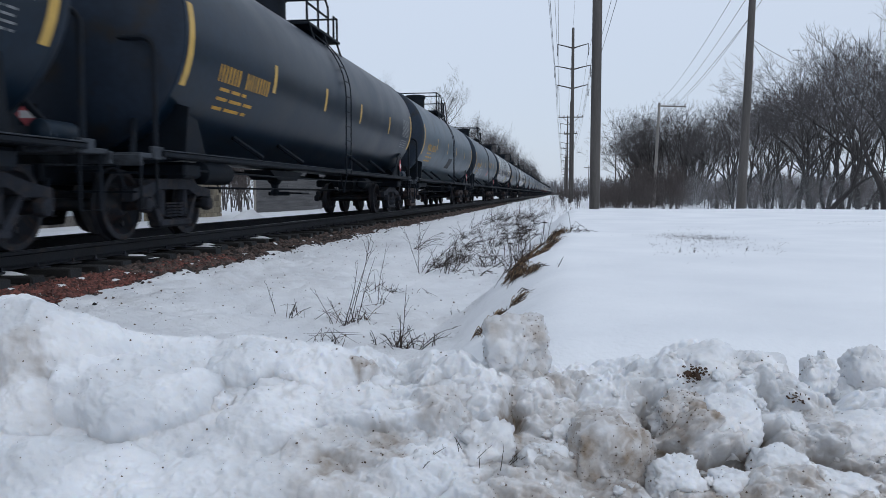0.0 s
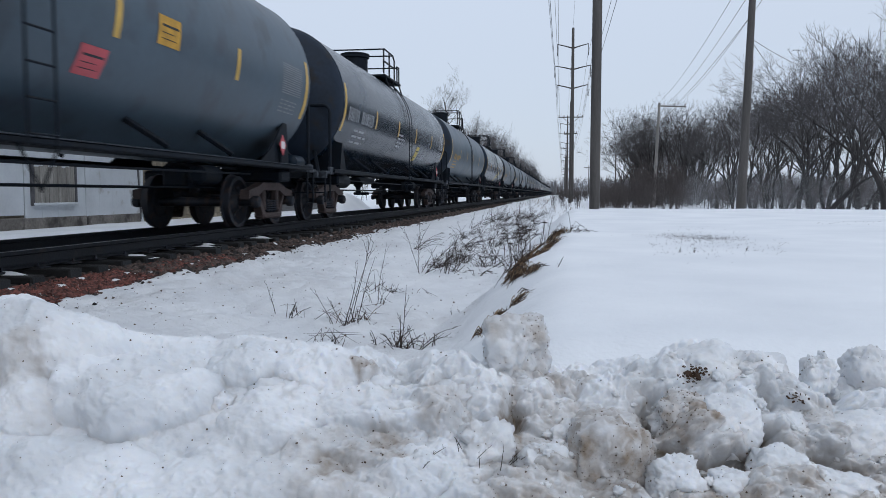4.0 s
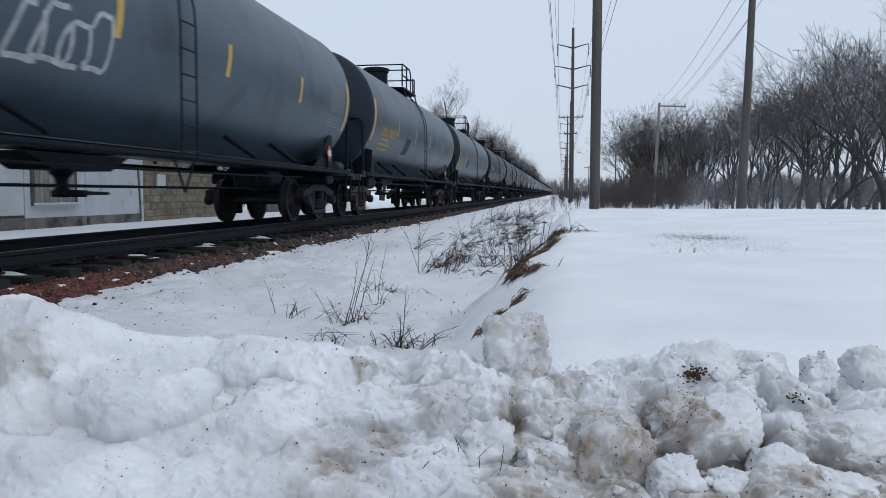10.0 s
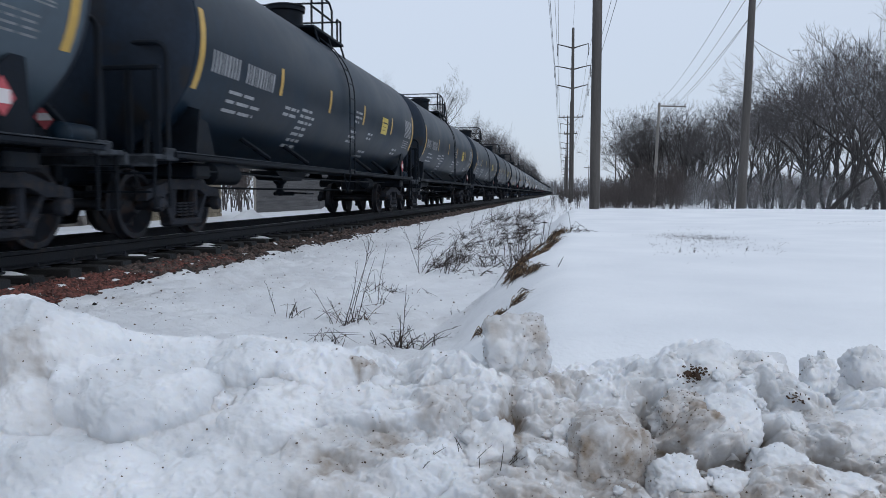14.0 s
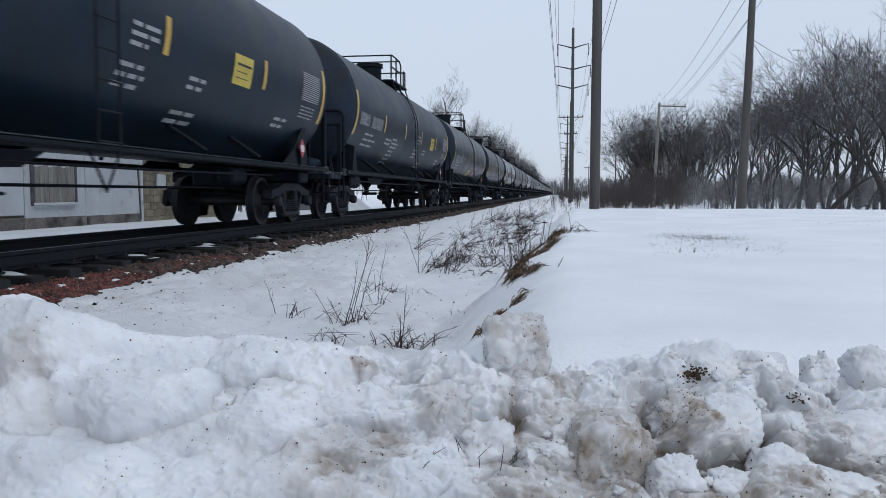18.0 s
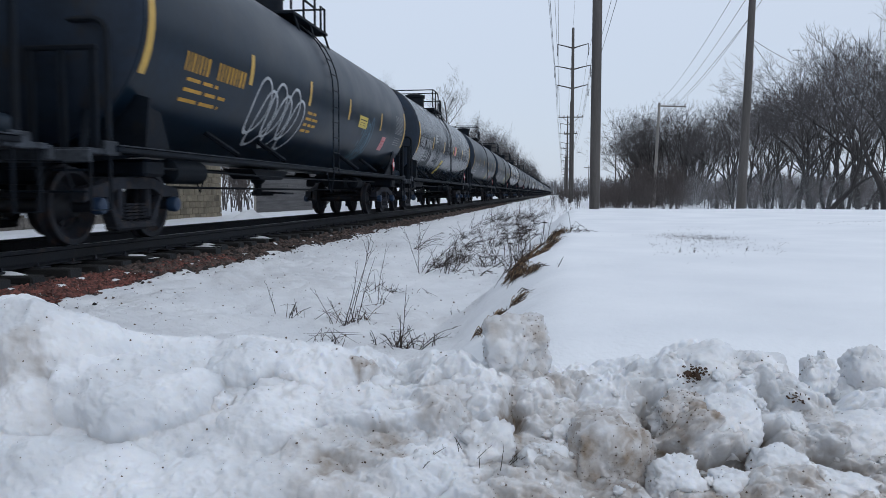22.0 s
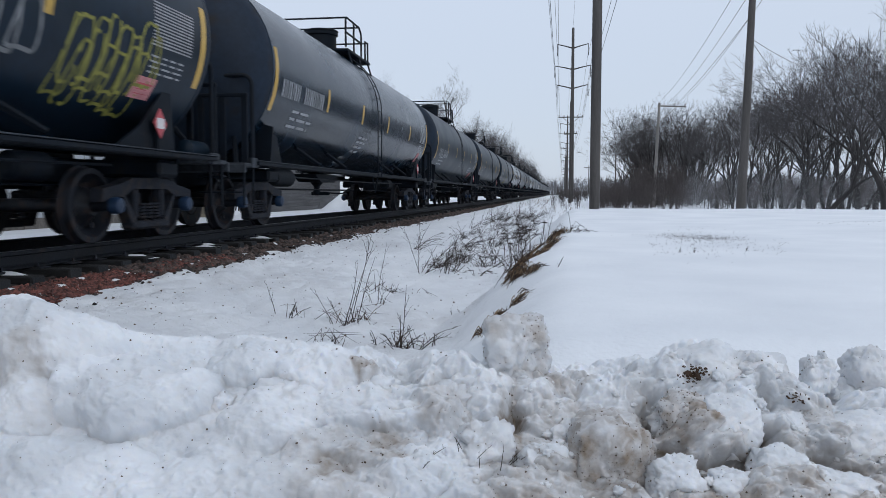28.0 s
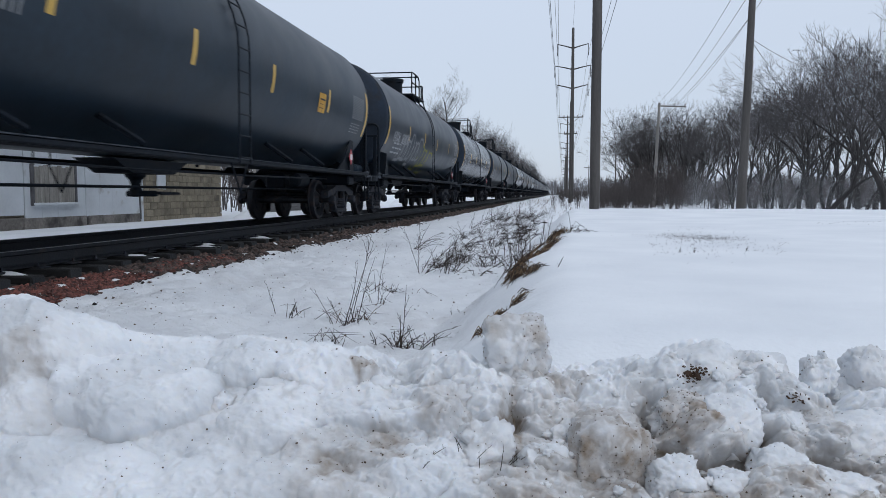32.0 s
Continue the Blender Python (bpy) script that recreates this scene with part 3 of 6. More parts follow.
def make_truck(parent, y, far=False):
    """A two-axle truck: side frames, bolster, springs and the turning wheelsets."""
    truck = part("truck", Geo().box((0, 0, 0.52), (1.7, 0.36, 0.24), 0.04).box((0, 0, 0.68), (0.5, 0.5, 0.12), 0.03), M["truck"], parent, "heavy cast steel truck")
    truck.location = (0, y, 0)
    for sx in (-1, 1):
        x = sx * 1.0
        g = Geo()
        g.plate([(-1.12, 0.50), (-1.10, 0.66), (-0.72, 0.72), (-0.42, 0.80), (0.42, 0.80), (0.72, 0.72), (1.10, 0.66), (1.12, 0.50),
                 (0.92, 0.56), (0.66, 0.56), (0.42, 0.66), (-0.42, 0.66), (-0.66, 0.56), (-0.92, 0.56)], 0.17, "yz", x)
        g.plate([(-0.66, 0.58), (-0.62, 0.60), (-0.34, 0.26), (-0.46, 0.20)], 0.15, "yz", x)
        g.plate([(0.66, 0.58), (0.46, 0.20), (0.34, 0.26), (0.62, 0.60)], 0.15, "yz", x)
        g.box((x, 0, 0.20), (0.20, 0.92, 0.11), 0.03)
        for sy in (-1, 1):
            g.box((x, sy * 0.33, 0.48), (0.15, 0.10, 0.40), 0.03)
        part("side_frame", g, M["truck"], truck, smooth=False)
        for dy in () if far else (-0.17, 0.0, 0.17):
            pts = [(x + sx * 0.03 + 0.062 * math.cos(a * 1.05), dy + 0.062 * math.sin(a * 1.05), 0.26 + 0.21 * a / 30) for a in range(31)]
            part("spring", Geo().tube(pts, 0.017, 5), M["truck"], truck)
        for sy in () if far else (-0.889, 0.889):
            g = Geo().lathe([(0.02, 0.10), (0.10, 0.105), (0.14, 0.09), (0.155, 0.05)] if sx > 0 else [(-0.155, 0.05), (-0.14, 0.09), (-0.10, 0.105), (-0.02, 0.10)], "x", (x + sx * 0.04, sy, 0.457), 12)
            part("bearing_cap", g, M["truck"], truck, smooth=True)
    for sy in (-0.889, 0.889):
        g = Geo()
        g.lathe([(-1.05, 0.07), (-0.85, 0.08), (-0.6, 0.085), (0.6, 0.085), (0.85, 0.08), (1.05, 0.07)], "x", (0, 0, 0), 14)
        for sx in (-1, 1):
            prof = [(0.665, 0.12), (0.672, 0.30), (0.66, 0.40), (0.66, 0.483), (0.690, 0.483), (0.700, 0.460), (0.80, 0.452), (0.805, 0.385),
                    (0.755, 0.36), (0.660, 0.26), (0.775, 0.15), (0.82, 0.12)]
            g.lathe([(sx * s, q) for s, q in (prof if sx > 0 else prof[::-1])], "x", (0, 0, 0), 36)
            for k in range(4):
                a = k * math.pi / 2 + 0.3
                g.box((sx * 0.752, 0.25 * math.cos(a), 0.25 * math.sin(a)), (0.03, 0.07, 0.07), 0.012)
        w = part("wheelset", g, M["wheel"], truck, "dark steel wheels on an axle", smooth=True)
        w.location = (0, sy, 0.457)
    return truck


def make_car(style, far=False):
    """A tank car with its running gear. style 0: slim end rails; 1: end plates with tall ladder frames."""
    car = empty("tank_car", pose(0, 0, 0), "black railway tank car", "tank car", "tank cars of the train")
    head = [(0.0, 0.0)] + [(0.66 * (1 - math.cos(a)), R * math.sin(a)) for a in [i * math.pi / 20 for i in range(1, 10)]]
    part("tank", Geo().lathe([(-HALF, R), (-5.2, R), (-2.6, R), (0, R), (2.6, R), (5.2, R), (HALF, R)], "y", (0, 0, ZC), 72), M["black"], car, "long cylindrical shell", smooth=True)
    for sy in (-1, 1):
        prof = [(HALF + 0.66 - s, r + 1e-4) for s, r in head[::-1]]
        prof = [(HALF + 0.003, R - 0.004)] + prof
        part("head", Geo().lathe([(sy * s, r) for s, r in (prof if sy > 0 else prof[::-1])], "y", (0, 0, ZC), 60), M["head"], car, "black domed end, the shade between cars put into its colour", smooth=True)
    for y in (-HALF, HALF):
        part("weld_band", Geo().lathe([(-0.018, R), (-0.012, R + 0.005), (0.012, R + 0.005), (0.018, R)], "y", (0, y, ZC), 72), M["black"], car, smooth=True)
    # manway, platform and its rails
    g = Geo().lathe([(R - 0.1, 0.40), (R + 0.46, 0.40), (R + 0.48, 0.45), (R + 0.56, 0.45), (R + 0.59, 0.36), (R + 0.60, 0.05)], "z", (0, -0.70 if style == 0 else 0.15, ZC), 24)
    dome = part("manway", g, M["frame"], car, "black manway housing", smooth=True)
    part("manway_lid", Geo().lathe([(0, 0.46), (0.03, 0.46), (0.06, 0.36)], "z", (0, -0.70 if style == 0 else 0.15, ZC + R + 0.57), 24), M["frame"], dome, smooth=True)
    zt = ZC + R + 0.06
    for sx in (-1, 1):
        g = Geo().box((sx * 0.80, 0.20, zt - 0.16), (0.50, 2.4, 0.06), 0.01)
        for y in (-0.85, 0.2, 1.25):
            g.tube([(sx * 1.0, y, zt - 0.16), (sx * 1.12, y, ZC + R * 0.70)], 0.025, 6)
        part("platform", g, M["frame"], car)
        xr = sx * 0.98
        for pts in ([(xr, -1.3, zt - 0.1), (xr, -1.3, zt + 0.58), (xr, -1.22, zt + 0.66), (xr, 0.05, zt + 0.66), (xr, 0.28, zt + 0.52), (xr, 0.28, zt - 0.1)],
                    [(xr, -1.3, zt + 0.28), (xr, 0.28, zt + 0.28)], [(xr, -0.5, zt - 0.1), (xr, -0.5, zt + 0.66)],
                    [(xr, 0.72, zt - 0.2), (xr, 0.72, zt + 0.42), (xr, 1.02, zt + 0.42), (xr, 1.02, zt - 0.2)]):
            part("handrail", Geo().tube([(x, y + 0.35, z) for x, y, z in pts], 0.026, 6), M["frame"], car)
    for y, up in ((-0.95, 0.64), (0.40, 0.66), (1.37, 0.42)):
        part("handrail", Geo().tube([(-0.98, y, zt + up), (0.98, y, zt + up)], 0.024, 6), M["frame"], car)
    part("walkway", Geo().box((0, 1.20, zt - 0.12), (1.9, 0.4, 0.04), 0.01), M["frame"], car)
    # ladders down the middle
    for sx in (-1, 1):
        lad = None
        for dy in (-0.42, 0.0):
            pts = []
            for i in range(8):
                a = radians(62 - i * 9)
                pts.append((sx * (R + 0.07) * math.cos(a), dy, ZC + (R + 0.07) * math.sin(a)))
            pts.append((sx * (R + 0.06), dy, 1.05))
            g = Geo().tube(pts, 0.014, 6)
            if lad is None:
                lad = part("ladder", g, M["frame"], car)
            else:
                part("stile", g, M["frame"], lad)
        for i in range(0 if far else 11):
            a = radians(58 - i * 11.5)
            x, z = (sx * (R + 0.07) * math.cos(a), ZC + (R + 0.07) * math.sin(a)) if a > 0 else (sx * (R + 0.065), ZC - 0.32 * (i - 5))
            if z > 1.0:
                part("rung", Geo().tube([(x, -0.44, z), (x, 0.02, z)], 0.013, 5), M["frame"], lad)
    # side sills, struts, saddles
    for sx in (-1, 1):
        sill = part("side_sill", Geo().box((sx * 1.49, 0, 1.095), (0.05, 16.6, 0.065), 0.012), M["frame"], car)
        part("sill_flange", Geo().box((sx * 1.485, 0, 1.136), (0.085, 16.6, 0.014), 0.004), M["edge"], sill, "pale upper flange, the sill's lit edge put into its colour")
        part("running_board", Geo().box((sx * 1.33, 0, 1.068), (0.27, 15.6, 0.02), 0.006), M["frame"], car)
        for y in () if far else (-5.0, -2.9, 2.4, 4.4):
            part("strut", Geo().tube([(sx * 1.42, y + 0.22, 1.20), (sx * on_tank(y, 1.52)[0], y - 0.18, 1.52)], 0.042, 6), M["frame"], car)
        if not far:
            for y in (0.0,):
                part("side_step", Geo().tube([(sx * 1.5, y * 0.35 - 0.32, 1.08), (sx * 1.5, y * 0.2, 0.62), (sx * 1.5, y * 0.35 + 0.30, 1.08)], 0.016, 5), M["frame"], car)
        for sy in (-1, 1):
            g = Geo().plate([(sx * 0.25, 0.95), (sx * 1.42, 1.05), (sx * 1.48, 1.75), (sx * 1.30, 1.80), (sx * 1.0, 1.45), (sx * 0.25, 1.15)] if sy < 0 else [(sx * 0.25, 0.95), (sx * 1.3, 1.0), (sx * 1.3, 1.08), (sx * 0.9, 1.40), (sx * 0.25, 1.15)], 0.05, "xz", sy * 7.55)
            part("saddle", g, M["frame"], car)
            if sy > 0:
                g = Geo().plate([(5.85, 1.12), (7.30, 1.12), (7.22, 1.88), (7.02, 1.90), (6.45, 1.42)], 0.03, "yz", sx * 1.36)
            else:
                g = Geo().plate([(-7.45, 1.12), (-6.85, 1.12), (-7.10, 1.62), (-7.35, 1.66)], 0.03, "yz", sx * 1.36)
            part("side_plate", g, M["frame"], car)
    for sy in (-1, 1):
        part("stub_sill", Geo().box((0, sy * 7.2, 0.88), (0.46, 3.3, 0.34), 0.04), M["frame"], car)
    for y in (-7.2, 7.2):
        part("body_bolster", Geo().box((0, y, 0.92), (2.7, 0.5, 0.22), 0.04), M["frame"], car)
    if not far:
        for sx in (-1, 1):
            part("brake_rod", Geo().tube([(sx * 0.55, -6.2, 0.70), (sx * 0.55, 6.2, 0.70)], 0.014, 6), M["frame"], car)
        part("train_pipe", Geo().tube([(0.9, -6.6, 0.95), (0.9, -2, 0.92), (0.9, 2, 0.92), (0.9, 6.6, 0.95)], 0.018, 6), M["frame"], car)
        g = Geo().lathe([(0.55, 0.05), (0.58, 0.10), (0.66, 0.10), (0.70, 0.07), (0.80, 0.09), (0.86, 0.15), (1.15, 0.24)], "z", (0, -0.4, 0), 14)
        part("outlet_valve", g.box((0.1, -0.4, 0.60), (0.5, 0.09, 0.09), 0.02), M["frame"], car)
        part("outlet_skid", Geo().plate([(-1.5, 1.10), (0.7, 1.10), (0.25, 0.90), (-1.0, 0.90)], 0.6, "yz", 0.0), M["frame"], car)
        part("valve_lever", Geo().tube([(0.2, -0.4, 0.62), (0.95, -0.9, 0.60), (0.98, -1.5, 0.60)], 0.02, 6), M["frame"], car)
        part("brake_cylinder", Geo().lathe([(-0.35, 0.10), (-0.3, 0.16), (0.25, 0.17), (0.3, 0.08)], "y", (0.62, 5.4, 0.90), 12), M["frame"], car, smooth=True)
        part("air_reservoir", Geo().lathe([(-0.55, 0.05), (-0.48, 0.18), (0.48, 0.18), (0.55, 0.05)], "y", (0.75, -5.3, 0.92), 14), M["frame"], car, smooth=True)
    # ends: deck, rails, ladder, coupler, hoses, brake gear
    for sy in (-1, 1):
        part("end_deck", Geo().box((0, sy * 8.45, 1.06), (2.9, 0.62, 0.06), 0.01).box((0, sy * 8.78, 1.0), (2.95, 0.06, 0.14), 0.01), M["edge"], car, "dusty grey end deck")
        for sx in (-1, 1):
            x = sx * 1.40
            if far:
                continue
            part("sill_step", Geo().tube([(x, sy * 8.3, 1.05), (x, sy * 8.3, 0.42), (x, sy * 8.68, 0.42), (x, sy * 8.68, 1.05)], 0.02, 6), M["frame"], car)
            for z in (0.62, 0.85):
                part("grab_iron", Geo().tube([(x, sy * 8.76, z), (x - sx * 0.42, sy * 8.76, z)], 0.015, 5), M["frame"], car)
            part("deck_bracket", Geo().tube([(sx * 1.2, sy * 8.5, 1.05), (sx * 0.9, sy * 7.9, 1.7)], 0.04, 6), M["frame"], car)
        if not far:
            arc = [(1.42 - 0.16 * (1 - math.cos(a)), sy * 8.34, 2.36 + 0.16 * math.sin(a)) for a in (0, 0.4, 0.8, 1.2, 1.57)]
            rail_pts = [(1.42, sy * 8.34, 1.08)] + arc
            part("end_crossrail", Geo().tube([(-x, y, z) for x, y, z in rail_pts] + rail_pts[::-1], 0.036, 8), M["frame"], car, smooth=True)
            for sx in (-1, 1):
                part("corner_plate", Geo().box((sx * 1.44, sy * 8.36, 1.10), (0.06, 0.26, 0.16), 0.012), M["edge"], car, "scuffed grey corner plate")
        part("coupler", Geo().box((0, sy * 8.82, 0.86), (0.22, 0.5, 0.24), 0.05).box((0.06 * sy, sy * 9.02, 0.86), (0.34, 0.2, 0.3), 0.06), M["truck"], car)
        if far:
            continue
        part("air_hose", Geo().tube([(0.28, sy * 8.8, 0.78), (0.34, sy * 8.95, 0.6), (0.34, sy * 9.08, 0.42)], 0.03, 6), M["frame"], car)
        part("uncoupling_lever", Geo().tube([(0.1, sy * 8.9, 0.98), (1.2, sy * 8.85, 0.94), (1.3, sy * 8.85, 0.66)], 0.014, 5), M["frame"], car)
    part("brake_box", Geo().box((-0.95, 8.15, 1.36), (0.5, 0.3, 0.55), 0.05), M["frame"], car)
    part("brake_reservoir", Geo().lathe([(-0.30, 0.06), (-0.25, 0.14), (0.25, 0.14), (0.30, 0.06)], "y", (1.16, 8.25, 1.22), 14), M["dull"], car, "grey air reservoir", smooth=True)
    if style == 1:
        for sy in (-1, 1):
            g = Geo()
            for i in range(3):
                g.box((0.62 + 0.37 * i, sy * 8.52, 1.62), (0.10, 0.05, 1.10), 0.01)
            part("end_frame", g.box((0.99, sy * 8.52, 2.18), (0.86, 0.06, 0.06), 0.01), M["frame"], car)
    for y in (-7.2, 7.2):
        make_truck(car, y, far)
    # marks that all the cars carry
    for y in (-4.6, -1.65, 1.25, 4.5):
        g = Geo()
        patch(g, y - 0.064, y + 0.064, 2.30, 2.76)
        part("reflector", g, M["yellow"], car, "yellow reflective strip")
    for y in (-7.7, 7.7):
        g = Geo()
        patch(g, y - 0.075, y + 0.075, 2.02, 3.08)
        part("end_reflector", g, M["yellow"], car, "tall yellow reflective strip")
    return car


def dress(car, tank, text, size=1.0, extras=(), label="", faded=False, rusty=False, caps=False):
    """Gives one car its paint, lettering and marks."""
    for o in list(car.children):
        if o.name.startswith(("tank", "weld_band")):
            o.material_slots[0].link = "OBJECT"
            o.material_slots[0].material = M[tank]
        if o.name.startswith("truck"):
            for s in o.children:
                if rusty and s.name.startswith("side_frame"):
                    s.material_slots[0].link = "OBJECT"
                    s.material_slots[0].material = M["rusty"]
                if caps and s.name.startswith("bearing_cap"):
                    s.material_slots[0].link = "OBJECT"
                    s.material_slots[0].material = M["blue"]
    if label:
        car["label"] = label
    ink = M[text]
    g = Geo()
    start, top = (-7.35, 2.60) if tank in ("dull", "gloss") else (-6.75 if text == "orange" else -6.9, 2.45)
    bars(g, start, top, [0.75 * size], 0.24 * size, 0, 0.055)
    bars(g, start + 0.98 * size, top, [0.95 * size], 0.24 * size, 0, 0.055)
    part("reporting_mark", g, ink, car, "bars of stencilled lettering")["kind"] = "stuff"
    g = Geo()
    bars(g, -6.6, 2.14, [0.95, 1.3, 1.2], 0.045, 0.085, 0.42)
    part("capacity_data", g, ink, car, "small stencilled lines")["kind"] = "stuff"
    g = Geo()
    bars(g, 6.4, 2.88, [1.0] * 14, 0.018, 0.020)
    bars(g, 6.45, 2.26, [0.8] * 4, 0.022, 0.040, 0.2)
    part("test_panel", g, M["white"] if text == "white" else M["faded"], car, "stencilled inspection table")["kind"] = "stuff"
    for i, ex in enumerate(extras):
        kind, colour, y, z, w, h = ex[:6]
        g = Geo()
        if kind == "panel":
            patch(g, y, y + w, z, z + h, 0.008, ex[6] if len(ex) > 6 else 0.0)
            p = part("sticker", g, M[colour], car, "square warning sticker")
            g = Geo()
            slant = ex[6] if len(ex) > 6 else 0.0
            for a, b, e in ((0.22, 0.25, 0.8), (0.42, 0.45, 0.7), (0.64, 0.72, 0.9)):
                patch(g, y + 0.14 * w + slant * a * h, y + e * w + slant * a * h, z + a * h, z + b * h, 0.011, slant)
            part("sticker_lines", g, M["spray_dark"] if colour != "pink" else M["red"], p)
        elif kind == "lines":
            random.seed(i)
            bars(g, y, z + h, [w * random.uniform(0.6, 1.0) for _ in range(max(2, int(h / 0.11)))], 0.05, 0.06, 0.3)
            part("stencil_panel", g, M[colour], car)["kind"] = "stuff"
        elif kind == "block":
            patch(g, y, y + w, z, z + h, 0.006, ex[6] if len(ex) > 6 else 0.0)
            part("paint_patch", g, M[colour], car, "overpainted patch")
        elif kind == "rings":
            for k in range(ex[6]):
                cy, cz, ry, rz = y + w * (k + 0.5) / ex[6], z + h * (0.42 if k % 2 else 0.58), w / ex[6] * 0.85, h * 0.40
                out = 0.006 + 0.0006 * k
                for a in range(20):
                    a0, a1 = a * math.pi / 10, (a + 1) * math.pi / 10
                    g.add([on_tank(cy + (ry + q * ex[7]) * math.cos(b), cz + (rz + q * ex[7]) * math.sin(b), out) for b, q in ((a0, 0), (a1, 0), (a1, 1), (a0, 1))], [(0, 1, 2, 3)])
            part("graffiti", g, M[colour], car, "sprayed row of overlapping rings")
        else:
            scrawl(g, y, z, w, h, ex[6], ex[7], 10 + i)
            part("graffiti", g, M[colour], car, "sprayed graffiti strokes")


def placard(car, y, front=True):
    """A diamond hazard placard on the end plate."""
    g = Geo()
    d = 0.16
    g.plate([(y - d, 1.47), (y, 1.47 - d * 1.15), (y + d, 1.47), (y, 1.47 + d * 1.15)], 0.012, "yz", 1.445)
    p = part("placard", g, M["red"], car, "red and white diamond hazard placard")
    part("placard_band", Geo().box((1.450, y, 1.47), (0.012, d * 1.15, 0.13)), M["placard"], p)
    part("placard_bracket", Geo().box((1.40, y, 1.30), (0.05, 0.05, 0.34), 0.01), M["frame"], p)
    if not front:
        return
    g = Geo().box((0.05, -8.80, 1.28), (0.05, 0.03, 0.5), 0.005)
    holder = part("placard_holder", g.box((0.05, -8.815, 1.55), (0.26, 0.012, 0.26), 0.004), M["frame"], car)
    g = Geo().plate([(0.05 - d, 1.55), (0.05, 1.55 - d), (0.05 + d, 1.55), (0.05, 1.55 + d)], 0.012, "xz", -8.83)
    part("end_placard", g, M["red"], holder, "red and white diamond hazard placard")
    part("end_placard_band", Geo().box((0.05, -8.838, 1.55), (d * 1.2, 0.012, 0.09)), M["placard"], holder)


LOOKS = [  # tank paint, lettering, extras, label
    ("black", "orange", (), "black tank car with yellow stencils"),
    ("black", "orange", (), "black tank car with yellow stencils and yellow strips"),
    ("grey", "orange", (("block", "spray_dark", -0.9, 1.75, 1.2, 0.42, 0.4),), "dull grey tank car with faded yellow stencils"),
    ("grey", "orange", (("scrawl", "spray_white", -5.4, 1.45, 2.3, 0.85, 5, 0.035), ("panel", "orange", 2.1, 2.4, 0.55, 0.35), ("panel", "red", 0.7, 1.85, 0.5, 0.3)), "grey tank car with looping white graffiti"),
    ("gloss", "white", (("panel", "decal_yellow", 1.8, 1.75, 0.5, 0.46), ("lines", "white", -1.6, 1.9, 1.1, 0.5), ("lines", "white", 2.6, 1.7, 1.2, 0.3)), "glossy black tank car with a yellow square sticker"),
    ("grey", "orange", (), "dull grey tank car with yellow stencils"),
    ("gloss", "white", (("panel", "decal_yellow", 1.2, 1.62, 0.5, 0.55, 0.5), ("panel", "decal_yellow", 2.6, 1.9, 0.5, 0.42), ("lines", "white", -3.9, 2.1, 0.8, 0.5), ("lines", "white", -2.3, 1.9, 0.9, 0.4)), "glossy black tank car with white lettering and yellow stickers"),
    ("grey", "orange", (("scrawl", "spray_white", -3.2, 1.75, 1.5, 0.7, 4, 0.028),), "grey tank car with thin white graffiti"),
    ("grey", "orange", (("block", "spray_dark", -3.3, 1.85, 0.8, 0.5, 0.2),), "grey tank car with a dark overpainted patch"),
    ("grey", "orange", (("block", "spray_dark", -4.15, 2.0, 0.65, 0.38, 0.2),), "pale grey tank car with yellow stencils"),
]
GB = (("lines", "white", -4.2, 1.95, 0.8, 0.22), ("lines", "white", -3.3, 1.42, 0.9, 0.8), ("lines", "white", 0.45, 2.2, 0.62, 0.36), ("lines", "white", 0.35, 1.70, 0.75, 0.40), ("lines", "white", 2.0, 1.92, 0.7, 0.24), ("lines", "white", 1.95, 1.50, 0.8, 0.22), ("panel", "decal_yellow", 3.25, 2.24, 0.7, 0.44), ("lines", "white", 5.4, 1.65, 0.9, 0.3))
